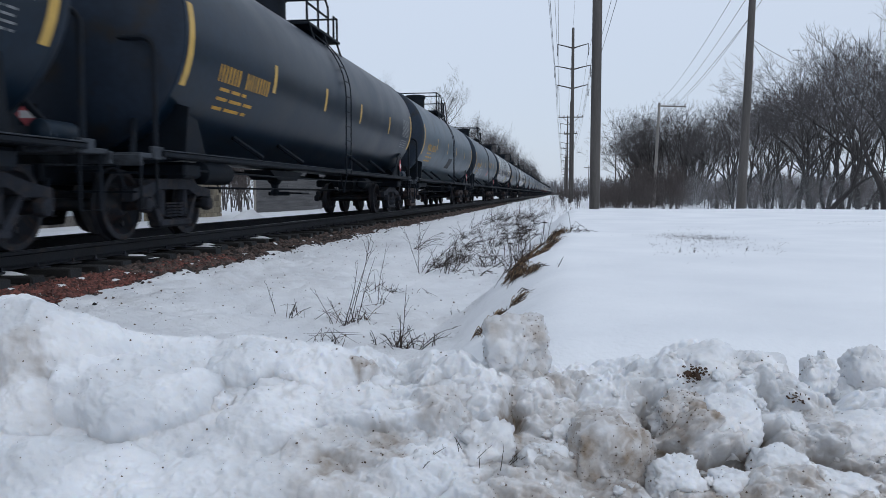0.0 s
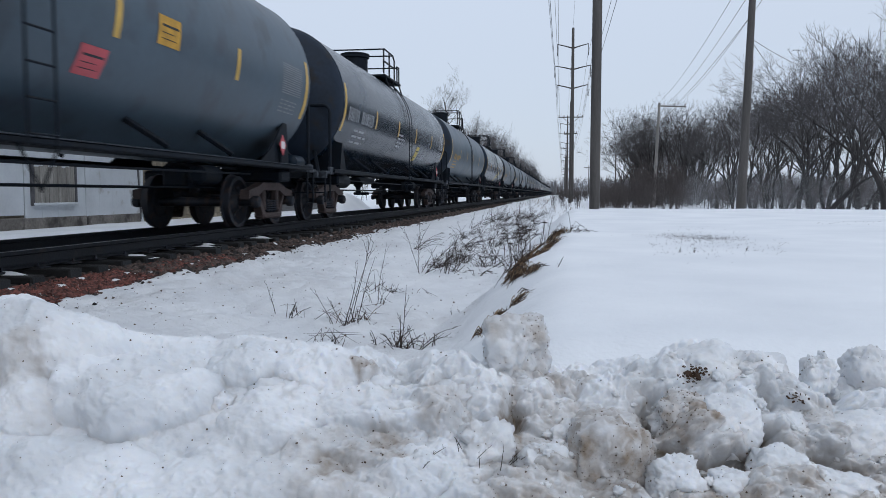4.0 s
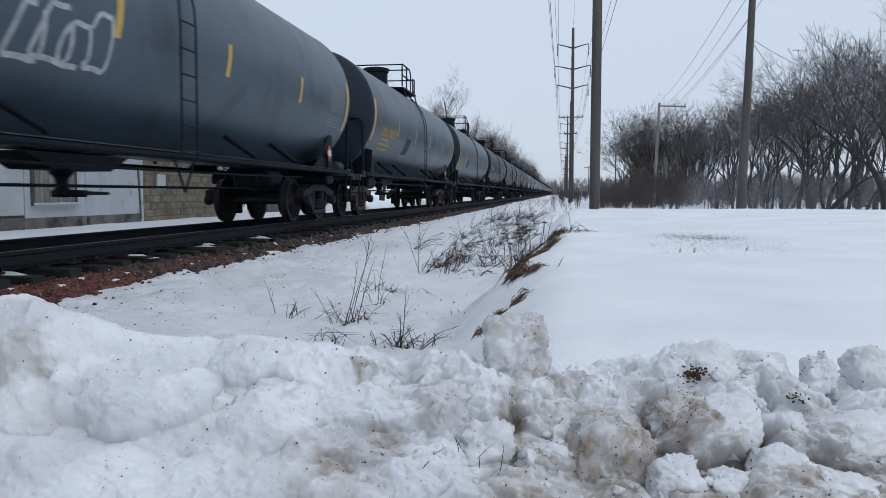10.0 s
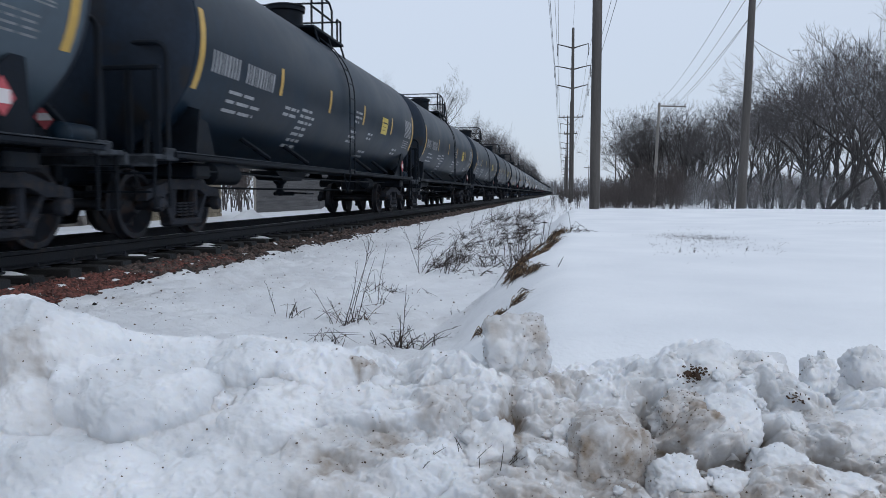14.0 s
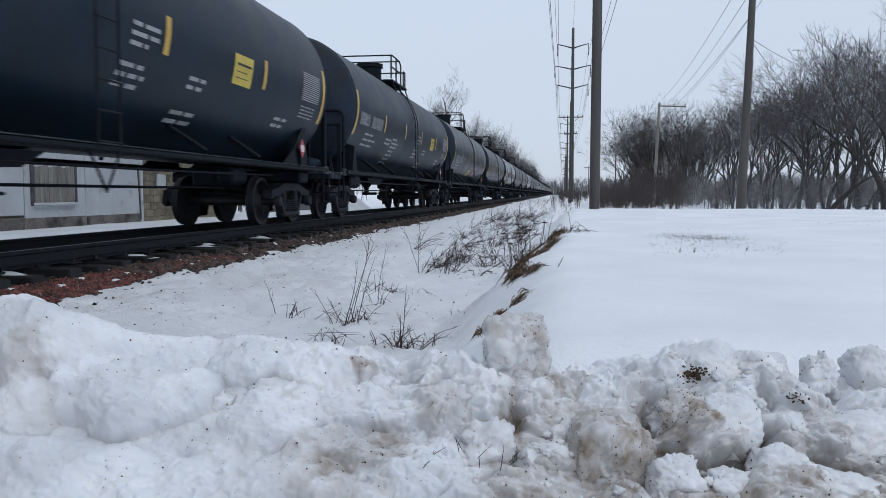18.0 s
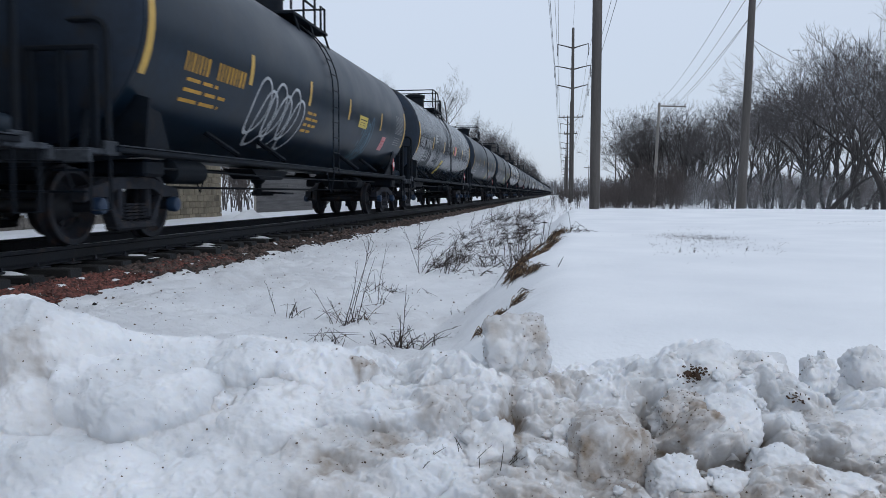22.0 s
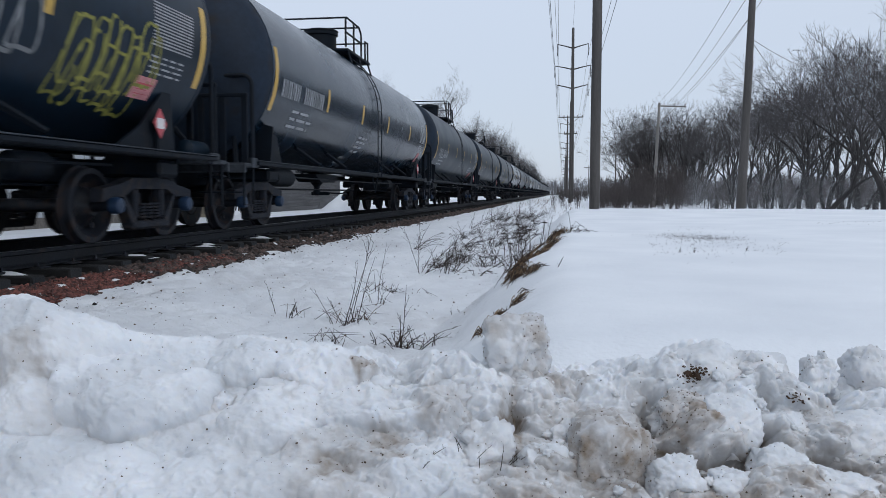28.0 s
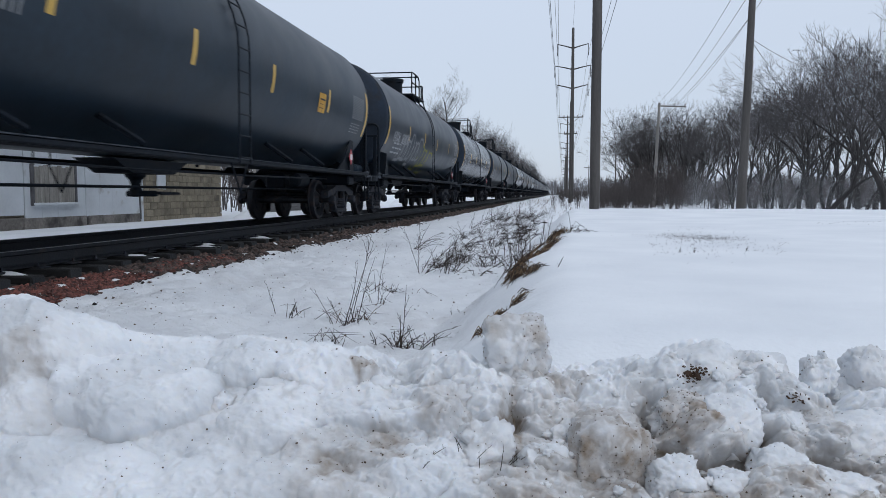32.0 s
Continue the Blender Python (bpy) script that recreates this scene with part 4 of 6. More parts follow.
LOOKS += [
    ("dull", "white", GB, "dull black tank car with white stencils and a yellow square"),
    ("dull", "white", GB, "dull black tank car with white stencils and a yellow square"),
    ("dull", "white", GB, "dull black tank car with white stencils and a yellow square"),
    ("dull", "white", GB, "dull black tank car with white stencils and a yellow square"),
    ("black", "white", (("panel", "decal_yellow", -0.5, 1.58, 0.78, 0.34, 0.05), ("panel", "pink", 2.2, 1.66, 0.55, 0.44, 0.1), ("lines", "white", -4.0, 2.1, 0.5, 0.4)), "black tank car with yellow and pink stickers"),
    ("black", "orange", (("rings", "spray_white", -4.1, 1.45, 2.2, 1.05, 6, 0.05), ("lines", "orange", -1.6, 1.7, 0.8, 0.5), ("panel", "decal_yellow", 2.2, 2.22, 0.8, 0.28), ("scrawl", "spray_teal", 2.8, 1.45, 0.9, 1.1, 6, 0.03), ("panel", "pink", 4.95, 1.82, 0.45, 0.36)), "black tank car with round white graffiti"),
    ("gloss", "white", (("panel", "decal_yellow", -1.65, 1.42, 0.5, 0.58, 0.15), ("panel", "pink", 1.6, 2.35, 0.5, 0.42), ("block", "faded", -4.2, 2.55, 0.35, 0.4), ("panel", "decal_yellow", 2.1, 2.38, 0.16, 0.34), ("lines", "white", -3.9, 2.5, 0.6, 0.4), ("scrawl", "spray_dim", -6.0, 1.5, 1.4, 0.8, 4, 0.05), ("scrawl", "spray_dim", -3.6, 1.8, 1.0, 0.7, 3, 0.04)), "glossy black tank car with a yellow sticker"),
    ("black", "white", (("panel", "decal_yellow", 1.9, 1.65, 0.35, 0.6, 0.2), ("panel", "pink", 5.0, 1.65, 0.3, 0.3), ("lines", "white", -3.6, 2.1, 0.6, 0.4), ("lines", "white", -1.6, 1.9, 0.9, 0.3)), "black tank car with white stencils and small stickers"),
    ("black", "white", (("panel", "decal_yellow", 2.1, 1.75, 0.6, 0.6, 0.1), ("scrawl", "faded", 3.6, 1.7, 0.8, 0.9, 3, 0.02), ("scrawl", "spray_lime", 4.9, 1.50, 1.7, 1.05, 8, 0.016), ("scrawl", "spray_lime", 5.0, 1.70, 1.5, 0.9, 6, 0.018), ("panel", "pink", 6.3, 1.75, 0.45, 0.25), ("lines", "white", 0.9, 1.7, 1.0, 0.4)), "black tank car with lime green graffiti"),
    ("gloss", "white", (("lines", "white", -1.5, 1.52, 0.9, 0.50), ("lines", "white", -1.9, 1.30, 0.75, 0.22), ("panel", "pink", 6.7, 1.72, 0.35, 0.3)), "glossy black tank car with white lettering"),
    ("worn", "white", (("lines", "white", 4.6, 1.62, 0.95, 0.42), ("panel", "pink", 5.95, 1.50, 0.55, 0.3, 0.15), ("lines", "faded", 0.4, 1.8, 0.5, 0.5)), "black tank car with worn white stencils"),
    ("worn", "faded", (("panel", "orange", 3.8, 2.25, 0.45, 0.38),), "faded dark grey tank car with white stencils"),
    ("black", "white", (("scrawl", "faded", -5.5, 1.5, 3.4, 1.0, 7, 0.04), ("scrawl", "spray_lime", -2.0, 1.4, 2.4, 1.0, 4, 0.035)), "black tank car with white and lime graffiti"),
]

# each plain car is copied before it gets its own paint; the hindmost cars stay far off and carry less small gear
plain = {0: make_car(0), 1: make_car(1), 2: make_car(1, True)}
FIRST, LAST = -1, 42
styles = {k: 2 if k > 21 else 1 if (9 <= k <= 12 or k >= 14) else 0 for k in range(FIRST, LAST + 1)}
last_of = {s: max(k for k in styles if styles[k] == s) for s in plain}
cars = {}
for k in range(FIRST, LAST + 1):
    s = styles[k]
    cars[k] = plain[s] if k == last_of[s] else copy_thing(plain[s], pose(TRACK, 18.2 * k, 0))
for k, car in cars.items():
    i = k - FIRST
    random.seed(100 + k)
    if i < len(LOOKS):
        tank, text, extras, label = LOOKS[i]
    else:
        tank, text, extras, label = (random.choice(["black", "gloss", "dull", "black"]), "white", (), "black tank car with white stencils")
    dress(car, tank, text, 1.25 if text == "white" else 1.0, extras, label, rusty=(k in (1, 2, 3, 5, 7)), caps=(k in (13, 14, 15, 16, 17, 18, 19)))
    if k < 24:
        placard(car, {5: 5.9, 7: 6.3, 19: 7.3}.get(k, 6.8), k not in (4, 18))


def train_index(t):
    """How many car lengths the train has gone by at t seconds: it slows a little all the way."""
    early = 1 - min(1, max(0, (t - 3.0) / 3.5))
    return (-1.543 + math.sqrt(1.543 ** 2 + 4 * 0.0016 * (t - 1.58))) / (2 * 0.0016) + 0.026 * early * early * (3 - 2 * early)


def motions():
    """The train rolls towards the camera; every wheelset turns with it."""
    for k, car in cars.items():
        rows = []
        for i in range(33):
            y = PITCH * (k - train_index(i)) - 0.69
            lean = math.degrees(math.atan(3.0e-5 * max(0.0, y - 300)))
            rows.append((float(i), pose(float(track_x(y)), y, 0, 0, 0, -lean)))
        walk(car, rows)
    turned = {}
    for k, car in cars.items():
        for truck in car.children:
            if not truck.name.startswith("truck"):
                continue
            for w in truck.children:
                if not w.name.startswith("wheelset"):
                    continue
                key = round(w.location.y, 2)
                if key not in turned:
                    place = w.location.copy()
                    rows = []
                    for i in range(961):
                        gone = PITCH * (train_index(i / 30) - train_index(0))
                        turn = Matrix.Rotation(gone / 0.457, 4, "X")
                        rows.append((i / 30, Matrix.Translation(place) @ turn))
                    walk(w, rows)
                    turned[key] = w
                else:
                    w.rotation_mode = "QUATERNION"
                    w.animation_data_create()
                    w.animation_data.action = turned[key].animation_data.action
                    w.animation_data.action_slot = turned[key].animation_data.action_slot

# ---- sheds beyond the track ----
def shed_long():
    """A low white-sided shed with a bare block end."""
    shed = empty("roadside_shed", pose(-11.8, 0, -0.28), "low white shed with a tan block wall end beside the track", "shed")
    part("wall", Geo().box((-3.0, 18.7, 1.5), (6.0, 15.2, 3.0), 0.02), M["mortar"], shed)
    random.seed(3)
    # big white sheets, hung unevenly, with dark seams between them
    for y0, y1, low, lean in ((11.2, 13.4, 0.42, 0.3), (13.4, 15.95, 0.40, -0.2), (15.95, 18.25, 0.06, 0.5), (18.25, 20.9, 0.30, -0.4)):
        sheet = part("siding_panel", Geo().box((0.02 + random.uniform(0, 0.02), (y0 + y1) / 2, low / 2 + 1.5), (0.035, y1 - y0 - 0.03, 3.0 - low), 0.006, Matrix.Rotation(radians(lean), 3, "X")), M["siding"], shed)
        for k in range(1, int((y1 - y0) / 0.6)):
            y = y0 + 0.6 * k
            part("panel_seam", Geo().box((0.045, y, low / 2 + 1.5), (0.012, 0.018, 2.9 - low), 0.003), M["siding"], sheet)
    for y0, y1 in ((11.2, 15.9), (15.9, 18.3), (18.3, 20.9)):
        part("foundation", Geo().box((0.02 + random.uniform(0, 0.03), (y0 + y1) / 2, 0.17), (0.06, y1 - y0 - 0.02, 0.34), 0.02), M["footing"], shed, "stained concrete footing")
    win = part("boarded_window", Geo().box((0.055, 17.0, 1.08), (0.05, 1.5, 0.82), 0.01), M["old_wood"], shed, "window covered with weathered boards")
    for i in range(9):
        part("board", Geo().box((0.085 + 0.006 * (i % 2), 16.34 + i * 0.165, 1.08), (0.03, 0.15, 0.82 + 0.05 * (i % 3)), 0.005), M["old_wood"], win)
    part("window_ledge", Geo().box((0.10, 17.0, 0.64), (0.12, 1.6, 0.06), 0.01), M["siding"], win)
    part("loose_board", Geo().box((0.06, 20.80, 0.9), (0.03, 0.06, 1.5), 0.005, Matrix.Rotation(radians(4), 3, "X")), M["roof"], shed, "dark slipped batten")
    part("window_frame", Geo().box((0.07, 16.2, 1.08), (0.06, 0.09, 0.95), 0.01).box((0.07, 17.8, 1.08), (0.06, 0.09, 0.95), 0.01), M["roof"], shed, "dark weathered window frame")
    for r in range(14):
        for c in range(14):
            y = 20.98 + 0.41 * c - (0.2 if r % 2 else 0)
            y0, y1 = max(y, 20.98), min(y + 0.398, 26.3)
            z = 0.11 + 0.205 * r
            if y1 - y0 < 0.1 or (21.7 < (y0 + y1) / 2 < 22.5 and 1.0 < z < 1.5):
                continue
            part("block", Geo().box((0.03 + random.uniform(-0.006, 0.006), (y0 + y1) / 2, z), (0.05, y1 - y0, 0.195), 0.008), M["block"], shed)
    part("small_window", Geo().box((0.03, 22.1, 1.25), (0.05, 0.5, 0.5), 0.01), M["siding"], shed, "white painted small window")
    part("corner_board", Geo().box((0.05, 20.92, 1.5), (0.06, 0.12, 3.0), 0.01), M["siding"], shed)
    part("roof", Geo().plate([(-6.4, 2.95), (0.4, 2.95), (0.4, 3.05), (-3.0, 3.8), (-6.4, 3.05)], 15.8, "xz", 18.7), M["roof"], shed)
    return shed


def plank_fence():
    """A grey plank wall farther along, posts behind it."""
    fence = empty("plank_fence", pose(-12.0, 0, -0.3), "grey weathered fence of horizontal planks", "fence")
    random.seed(9)
    for i in range(15):
        cut = 30.2 + random.uniform(3, 9)
        for a, b in ((30.2, cut), (cut, 42.4)):
            part("plank", Geo().box((0.004 + random.uniform(0, 0.014), (a + b) / 2, 0.08 + 0.148 * i), (0.045, b - a - 0.01, 0.1475), 0.012), M["plank"], fence)
    for i in range(6):
        part("post", Geo().box((-0.08, 30.27 + 2.42 * i, 1.2), (0.11, 0.11, 2.4), 0.02), M["old_wood"], fence)
    return fence


shed_long()
plank_fence()


def mound(name, x, y, z, rx, ry, h, label, seed):
    """A rounded heap of old snow."""
    r = np.linspace(-1.25, 1.25, 26)
    A, B = np.meshgrid(r, r, indexing="ij")
    q = np.sqrt(A ** 2 + B ** 2)
    zs = h * (1 - step(0.1, 1.2, q)) * (0.8 + 0.5 * fbm(A * 2 + seed, B * 2, 3)) - 0.04
    ob = new(name, grid_mesh(name, r * rx, r * ry, zs, M["snow"], zs * 0))
    ob.location = (x, y, z)
    return tagged(ob, label, "snow mound", "snow mounds beyond the track")


for i, (x, y, rx, ry, h) in enumerate(((-10.4, 38, 1.0, 3.2, 0.75), (-10.2, 25.0, 0.5, 1.1, 0.28), (-10.0, 16.0, 0.6, 2.6, 0.10), (-10.0, 10.2, 0.6, 0.9, 0.12), (-10.6, 56, 1.2, 5.0, 0.7))):
    mound("snow_mound", x, y, float(ground_z(x, y)) - 0.02, rx, ry, h, "low heap of white snow beyond the rails", i * 7)


# ---- poles and wires ----
def pole_line(name, x, y, h, r0, r1, arms, material, label, lean=0.0, group="utility poles"):
    """A pole with cross-arms: (height, half width to the left, to the right, rise, brace)."""
    z = float(ground_z(x, y)) - 0.3
    p = empty(name, pose(x, y, z, 0, lean, 0), label, "utility pole", group)
    part("shaft", Geo().tube([(0, 0, 0), (0.01, 0, h * 0.4), (0, 0.01, h * 0.75), (0, 0, h)], [r0, r0 * 0.6 + r1 * 0.4, r0 * 0.25 + r1 * 0.75, r1], 14), material, p, smooth=True)
    for za, left, right, rise, brace in arms:
        g = Geo()
        if rise:
            for s, w in ((-1, left), (1, right)):
                if w:
                    g.tube([(0, 0, za - rise), (s * w * 0.5, 0, za - rise * 0.45), (s * w, 0, za)], [0.10, 0.08, 0.06], 6)
        else:
            g.box(((right - left) / 2, 0.12, za), (left + right, 0.11, 0.12), 0.01)
        arm = part("cross_arm", g, material, p)
        if brace:
            for s, w in ((-1, left), (1, right)):
                if w > 0.5:
                    part("brace", Geo().tube([(s * w * 0.65, 0.14, za - 0.04), (0, 0.14, za - brace)], 0.03, 5), material, arm)
        for s, w in ((-1, left), (1, right)):
            if w:
                if rise:
                    part("insulator", Geo().tube([(s * w, 0, za), (s * w * 1.02, 0, za - 1.5)], [0.05, 0.07], 6), M["insulator"], arm)
                else:
                    for q in (0.95, 0.55):
                        part("insulator", Geo().lathe([(0, 0.03), (0.08, 0.05), (0.16, 0.05), (0.2, 0.03)], "z", (s * w * q, 0.12, za + 0.06), 8), M["insulator"], arm)
    return p


def wire(a, b, sag, r, label="thin dark overhead wire between poles", n=24):
    pts = []
    for i in range(n + 1):
        t = i / n
        p = Vector(a).lerp(Vector(b), t)
        p.z -= sag * 4 * t * (1 - t)
        pts.append(p)
    tagged(new("overhead_wire", Geo().tube(pts, r, 4, False).mesh("overhead_wire", M["wire"])), label, "wire", "overhead wires")


def line_x(y):
    return 0.85 + 0.0068 * y


# big wooden pole close by, then the distribution line that runs off with the track
pole_line("utility_pole", 1.11, 24.2, 15.0, 0.160, 0.125, [(14.3, 1.2, 1.2, 0, 0.8)], M["pole"], "tall weathered wooden utility pole at the field's edge")
dist_y = [99, 170, 245, 320, 400, 480, 560]
for y in dist_y:
    pole_line("utility_pole", line_x(y), y, 12.8, 0.17, 0.12, [(10.9, 1.5, 1.5, 0, 0.9), (8.9, 0.8, 0.8, 0, 0)], M["pole"], "wooden utility pole with cross-arms beside the track")
trans_y = [106, 225, 345, 470, 600]
for y in trans_y:
    pole_line("transmission_pole", line_x(y) + 0.25, y, 23.1, 0.30, 0.17, [(21.0, 2.0, 2.0, 0.55, 0), (18.2, 2.3, 2.3, 0.5, 0), (15.7, 2.0, 2.0, 0.5, 0)], M["pole"], "tall transmission pole with three pairs of curved arms")
prev = -60
for y in trans_y:
    for za, w in ((19.2, 2.0), (16.4, 2.3), (13.9, 2.0)):
        for s in (-1, 1):
            wire((line_x(prev) + 0.25 + s * w, prev, za - 0.3 + 0.4), (line_x(y) + 0.25 + s * w, y, za - 0.3), 1.6, 0.018)
    wire((line_x(prev) + 0.25, prev, 23.0), (line_x(y) + 0.25, y, 22.6), 1.0, 0.012)
    prev = y
prev, pz = 24.2, 14.0
for y in dist_y[:4]:
    for s in (-1.4, 1.4):
        wire((line_x(prev) + s * 0.85, prev, pz), (line_x(y) + s, y, 10.5), 0.8, 0.013)
    prev, pz = y, 10.5

# the side line that bends away past the field
pole_line("utility_pole", 6.08, 27.5, 12.0, 0.16, 0.075, [(8.05, 0.05, 0.85, 0, 0.35)], M["pole"], "leaning weathered utility pole with a short arm", lean=1.6)
pole_line("utility_pole", 8.35, 71, 9.4, 0.15, 0.11, [(9.15, 0.0, 2.3, 0, 1.5)], M["pole_pale"], "pale wooden pole with a one-sided arm", lean=2.2)
pole_line("utility_pole", 12.4, 174, 10.0, 0.15, 0.11, [(9.5, 0.3, 3.0, 0, 1.5)], M["pole"], "distant pole with a one-sided arm")
pole_line("utility_pole", 9.6, 250, 10.0, 0.15, 0.11, [(9.4, 1.5, 1.5, 0, 1.0)], M["pole"], "distant pole with a cross-arm")
for dx, z0, z1 in ((0.4, 9.0, 8.7), (1.2, 8.7, 8.7), (2.1, 8.4, 8.7), (0.1, 7.0, 7.2)):
    wire((6.35 + dx * 0.45, 27.5, z0 - 0.35), (8.45 + dx, 71, z1), 0.5, 0.011)
for dx in (0.4, 1.2, 2.1):
    wire((8.45 + dx, 71, 8.7), (12.4 + dx, 174, 9.0), 0.8, 0.012)
    wire((6.35 + dx * 0.45, 27.5, 8.4), (4.6 + dx, 2.0, 10.2), 0.3, 0.010)
for z, px in ((5.70, 1445), (5.62, 1400)):
    wx_, wy_ = (px - 784) / 1385 * 50, 50.0
    wire((6.30, 27.5, z), (wx_ * 0.9895 - wy_ * 0.1444, wy_ * 0.9895 + wx_ * 0.1444, 8.4 - (1445 - px) * 0.03), 0.25, 0.012)


def spot(px, d):
    """Ground plan place: px, a bearing on a scale of 1385 to the unit slope; d, the way ahead."""
    right = (px - 784) / 1385 * d
    a = radians(TURN)
    return right * math.cos(a) - d * math.sin(a), d * math.cos(a) + right * math.sin(a)


# ---- bare trees ----
def grow(seed, height, thick, spread, upright, kids, twig_n, low=0.25, reach=1.0):
    """Branches of a bare tree: (points, radii, level)."""
    r = random.Random(seed)
    out = []

    def branch(p, d, length, rad, level):
        n = {0: 7, 1: 5, 2: 4, 3: 3}.get(level, 2)
        pts, rs = [p.copy()], [rad]
        for i in range(n):
            wob = 0.15 if level == 0 else 0.28
            d = (d + Vector((r.uniform(-wob, wob), r.uniform(-wob, wob), r.uniform(-wob * 0.3, wob) + (0.05 if level else 0)))).normalized()
            p = p + d * (length / n)
            pts.append(p.copy())
            rs.append(max(0.005, rad * (1 - 0.82 * (i + 1) / n)))
        out.append((pts, rs, level))
        if level >= 4:
            return
        count = (kids[0], kids[1], kids[2], twig_n)[level]
        for i in range(count):
            t = (low + (1 - low) * (i + r.random()) / count) if level == 0 else 0.2 + 0.8 * (i + r.random()) / count
            f = t * n
            j = min(n - 1, int(f))
            q = pts[j].lerp(pts[j + 1], f - j)
            rr = rs[j] + (rs[j + 1] - rs[j]) * (f - j)
            away = Vector((r.uniform(-1, 1), r.uniform(-1, 1), r.uniform(-0.1, 0.6)))
            away = (away - d * away.dot(d) * 0.6).normalized()
            nd = (d * upright + away * spread + Vector((0, 0, 0.25))).normalized()
            branch(q, nd, length * r.uniform(0.34, 0.58) * (reach * (1.15 - 0.5 * t) if level == 0 else 1), max(0.006, rr * 0.62), level + 1)

    branch(Vector((0, 0, 0)), Vector((r.uniform(-0.12, 0.12), r.uniform(-0.12, 0.12), 1)).normalized(), height, thick, 0)
    return out


def tree_meshes(name, seed, height, thick, spread, upright, kids, twig_n, low, mats, reach=1.0):
    trunk, crown = Geo(), Geo()
    for pts, rs, level in grow(seed, height, thick, spread, upright, kids, twig_n, low, reach):
        if level < 2:
            trunk.tube(pts, rs, 7 if level == 0 else 5, False)
        else:
            crown.tube(pts, rs, 3, False)
    return trunk.mesh("trunk", M[mats[0]], True), crown.mesh("crown", M[mats[1]])


def gnarl(seed, height, thick, stems, lean=0.0, wide=0.55, forks=6, shoots=3, first=0.26):
    """A bare broadleaf tree that forks again and again: crooked limbs, then fine shoots. (points, radii, level)."""
    r = random.Random(seed)
    out = []

    def turned(d, a):
        side = Vector((r.gauss(0, 1), r.gauss(0, 1), r.gauss(0, 1)))
        side = (side - d * side.dot(d)).normalized()
        return (d * math.cos(a) + side * math.sin(a)).normalized()

    def twig(p, d, length, rad, sub):
        q = p + d * length * 0.5
        e = q + (d + Vector((r.gauss(0, 0.25), r.gauss(0, 0.25), r.gauss(0.12, 0.2)))).normalized() * length * 0.5
        out.append(([p, q, e], [rad, rad * 0.75, rad * 0.4], 5))
        for i in range(sub):
            b = p.lerp(q, r.uniform(0.3, 1.0)) if i % 2 else q.lerp(e, r.random() * 0.8)
            twig(b, turned(d, r.uniform(0.45, 0.9)), length * r.uniform(0.35, 0.6), max(0.0045, rad * 0.7), sub - 2)

    def limb(p, d, length, rad, level):
        n = 5 if level < 2 else 3
        pts, rs = [p.copy()], [rad]
        bend = Vector((r.gauss(0, 0.16), r.gauss(0, 0.16), r.gauss(0.03, 0.06)))
        for i in range(n):
            d = (d + bend / n * 2.2 + Vector((r.gauss(0, 0.09), r.gauss(0, 0.09), r.gauss(0, 0.05)))).normalized()
            p = p + d * (length / n)
            pts.append(p.copy())
            rs.append(rad * (1 - 0.30 * (i + 1) / n))
        out.append((pts, rs, level))
        if level >= 2:
            for i in range(shoots):
                j = r.randint(1, n)
                twig(pts[j], turned(d, r.uniform(0.5, 1.1)), height * r.uniform(0.05, 0.11), max(0.007, min(0.014, rs[j] * 0.4)), 2)
        if level >= forks:
            twig(pts[-1], d, height * r.uniform(0.06, 0.10), 0.009, 2)
            return
        for i in range(2 if r.random() < 0.75 else 3):
            a = r.uniform(0.15, 0.38) if i == 0 else r.uniform(0.4, 0.95) * wide / 0.55
            nd = turned(d, a)
            nd = (nd + Vector((0, 0, 0.22 if level < 3 else 0.14))).normalized()
            limb(p, nd, length * (r.uniform(0.72, 0.92) if i == 0 else r.uniform(0.55, 0.85)), rs[-1] * (0.86 if i == 0 else r.uniform(0.55, 0.75)), level + 1)

    for k in range(stems):
        a = r.uniform(0, 6.28)
        tilt = 0.05 if stems == 1 else r.uniform(0.08, 0.30)
        d = Vector((math.cos(a) * tilt + lean, math.sin(a) * tilt, 1)).normalized()
        limb(Vector((0.25 * math.cos(a), 0.25 * math.sin(a), 0)) * (stems > 1), d, height * first * r.uniform(0.8, 1.15), thick * (1 if k == 0 else r.uniform(0.6, 0.9)), 0)
    top = max(p.z for pts, rs, level in out for p in pts)
    k = height / top
    return [([p * k for p in pts], rs, level) for pts, rs, level in out]


def gnarl_meshes(*args, **more):
    trunk, crown = Geo(), Geo()
    for pts, rs, level in gnarl(*args, **more):
        if level < 3:
            trunk.tube(pts, rs, 8 if level == 0 else 6, False)
        else:
            crown.tube(pts, rs, 3, False)
    return trunk.mesh("trunk", M["bark"], True), crown.mesh("crown", M["twig"])


def shrub(mesh, x, y, scale, turn, label, group):
    """A low tangle of bare stems."""
    t = new("brush", mesh)
    t.matrix_basis = pose(x, y, float(ground_z(x, y)) - 0.05, 0, 0, turn) @ Matrix.Diagonal((scale, scale, scale, 1))
    return tagged(t, label, "shrub", group)


def plant(meshes, x, y, scale, turn, label, group, tilt=0.0, dz=0.0):
    t = empty("bare_tree", pose(x, y, float(ground_z(x, y)) - 0.1 + dz, tilt, 0, turn), label, "tree", group)
    t.scale = scale if isinstance(scale, tuple) else (scale, scale, scale)
    for nm, me in zip(("trunk", "crown"), meshes):
        o = new(nm, me)
        o.parent = t
    return t


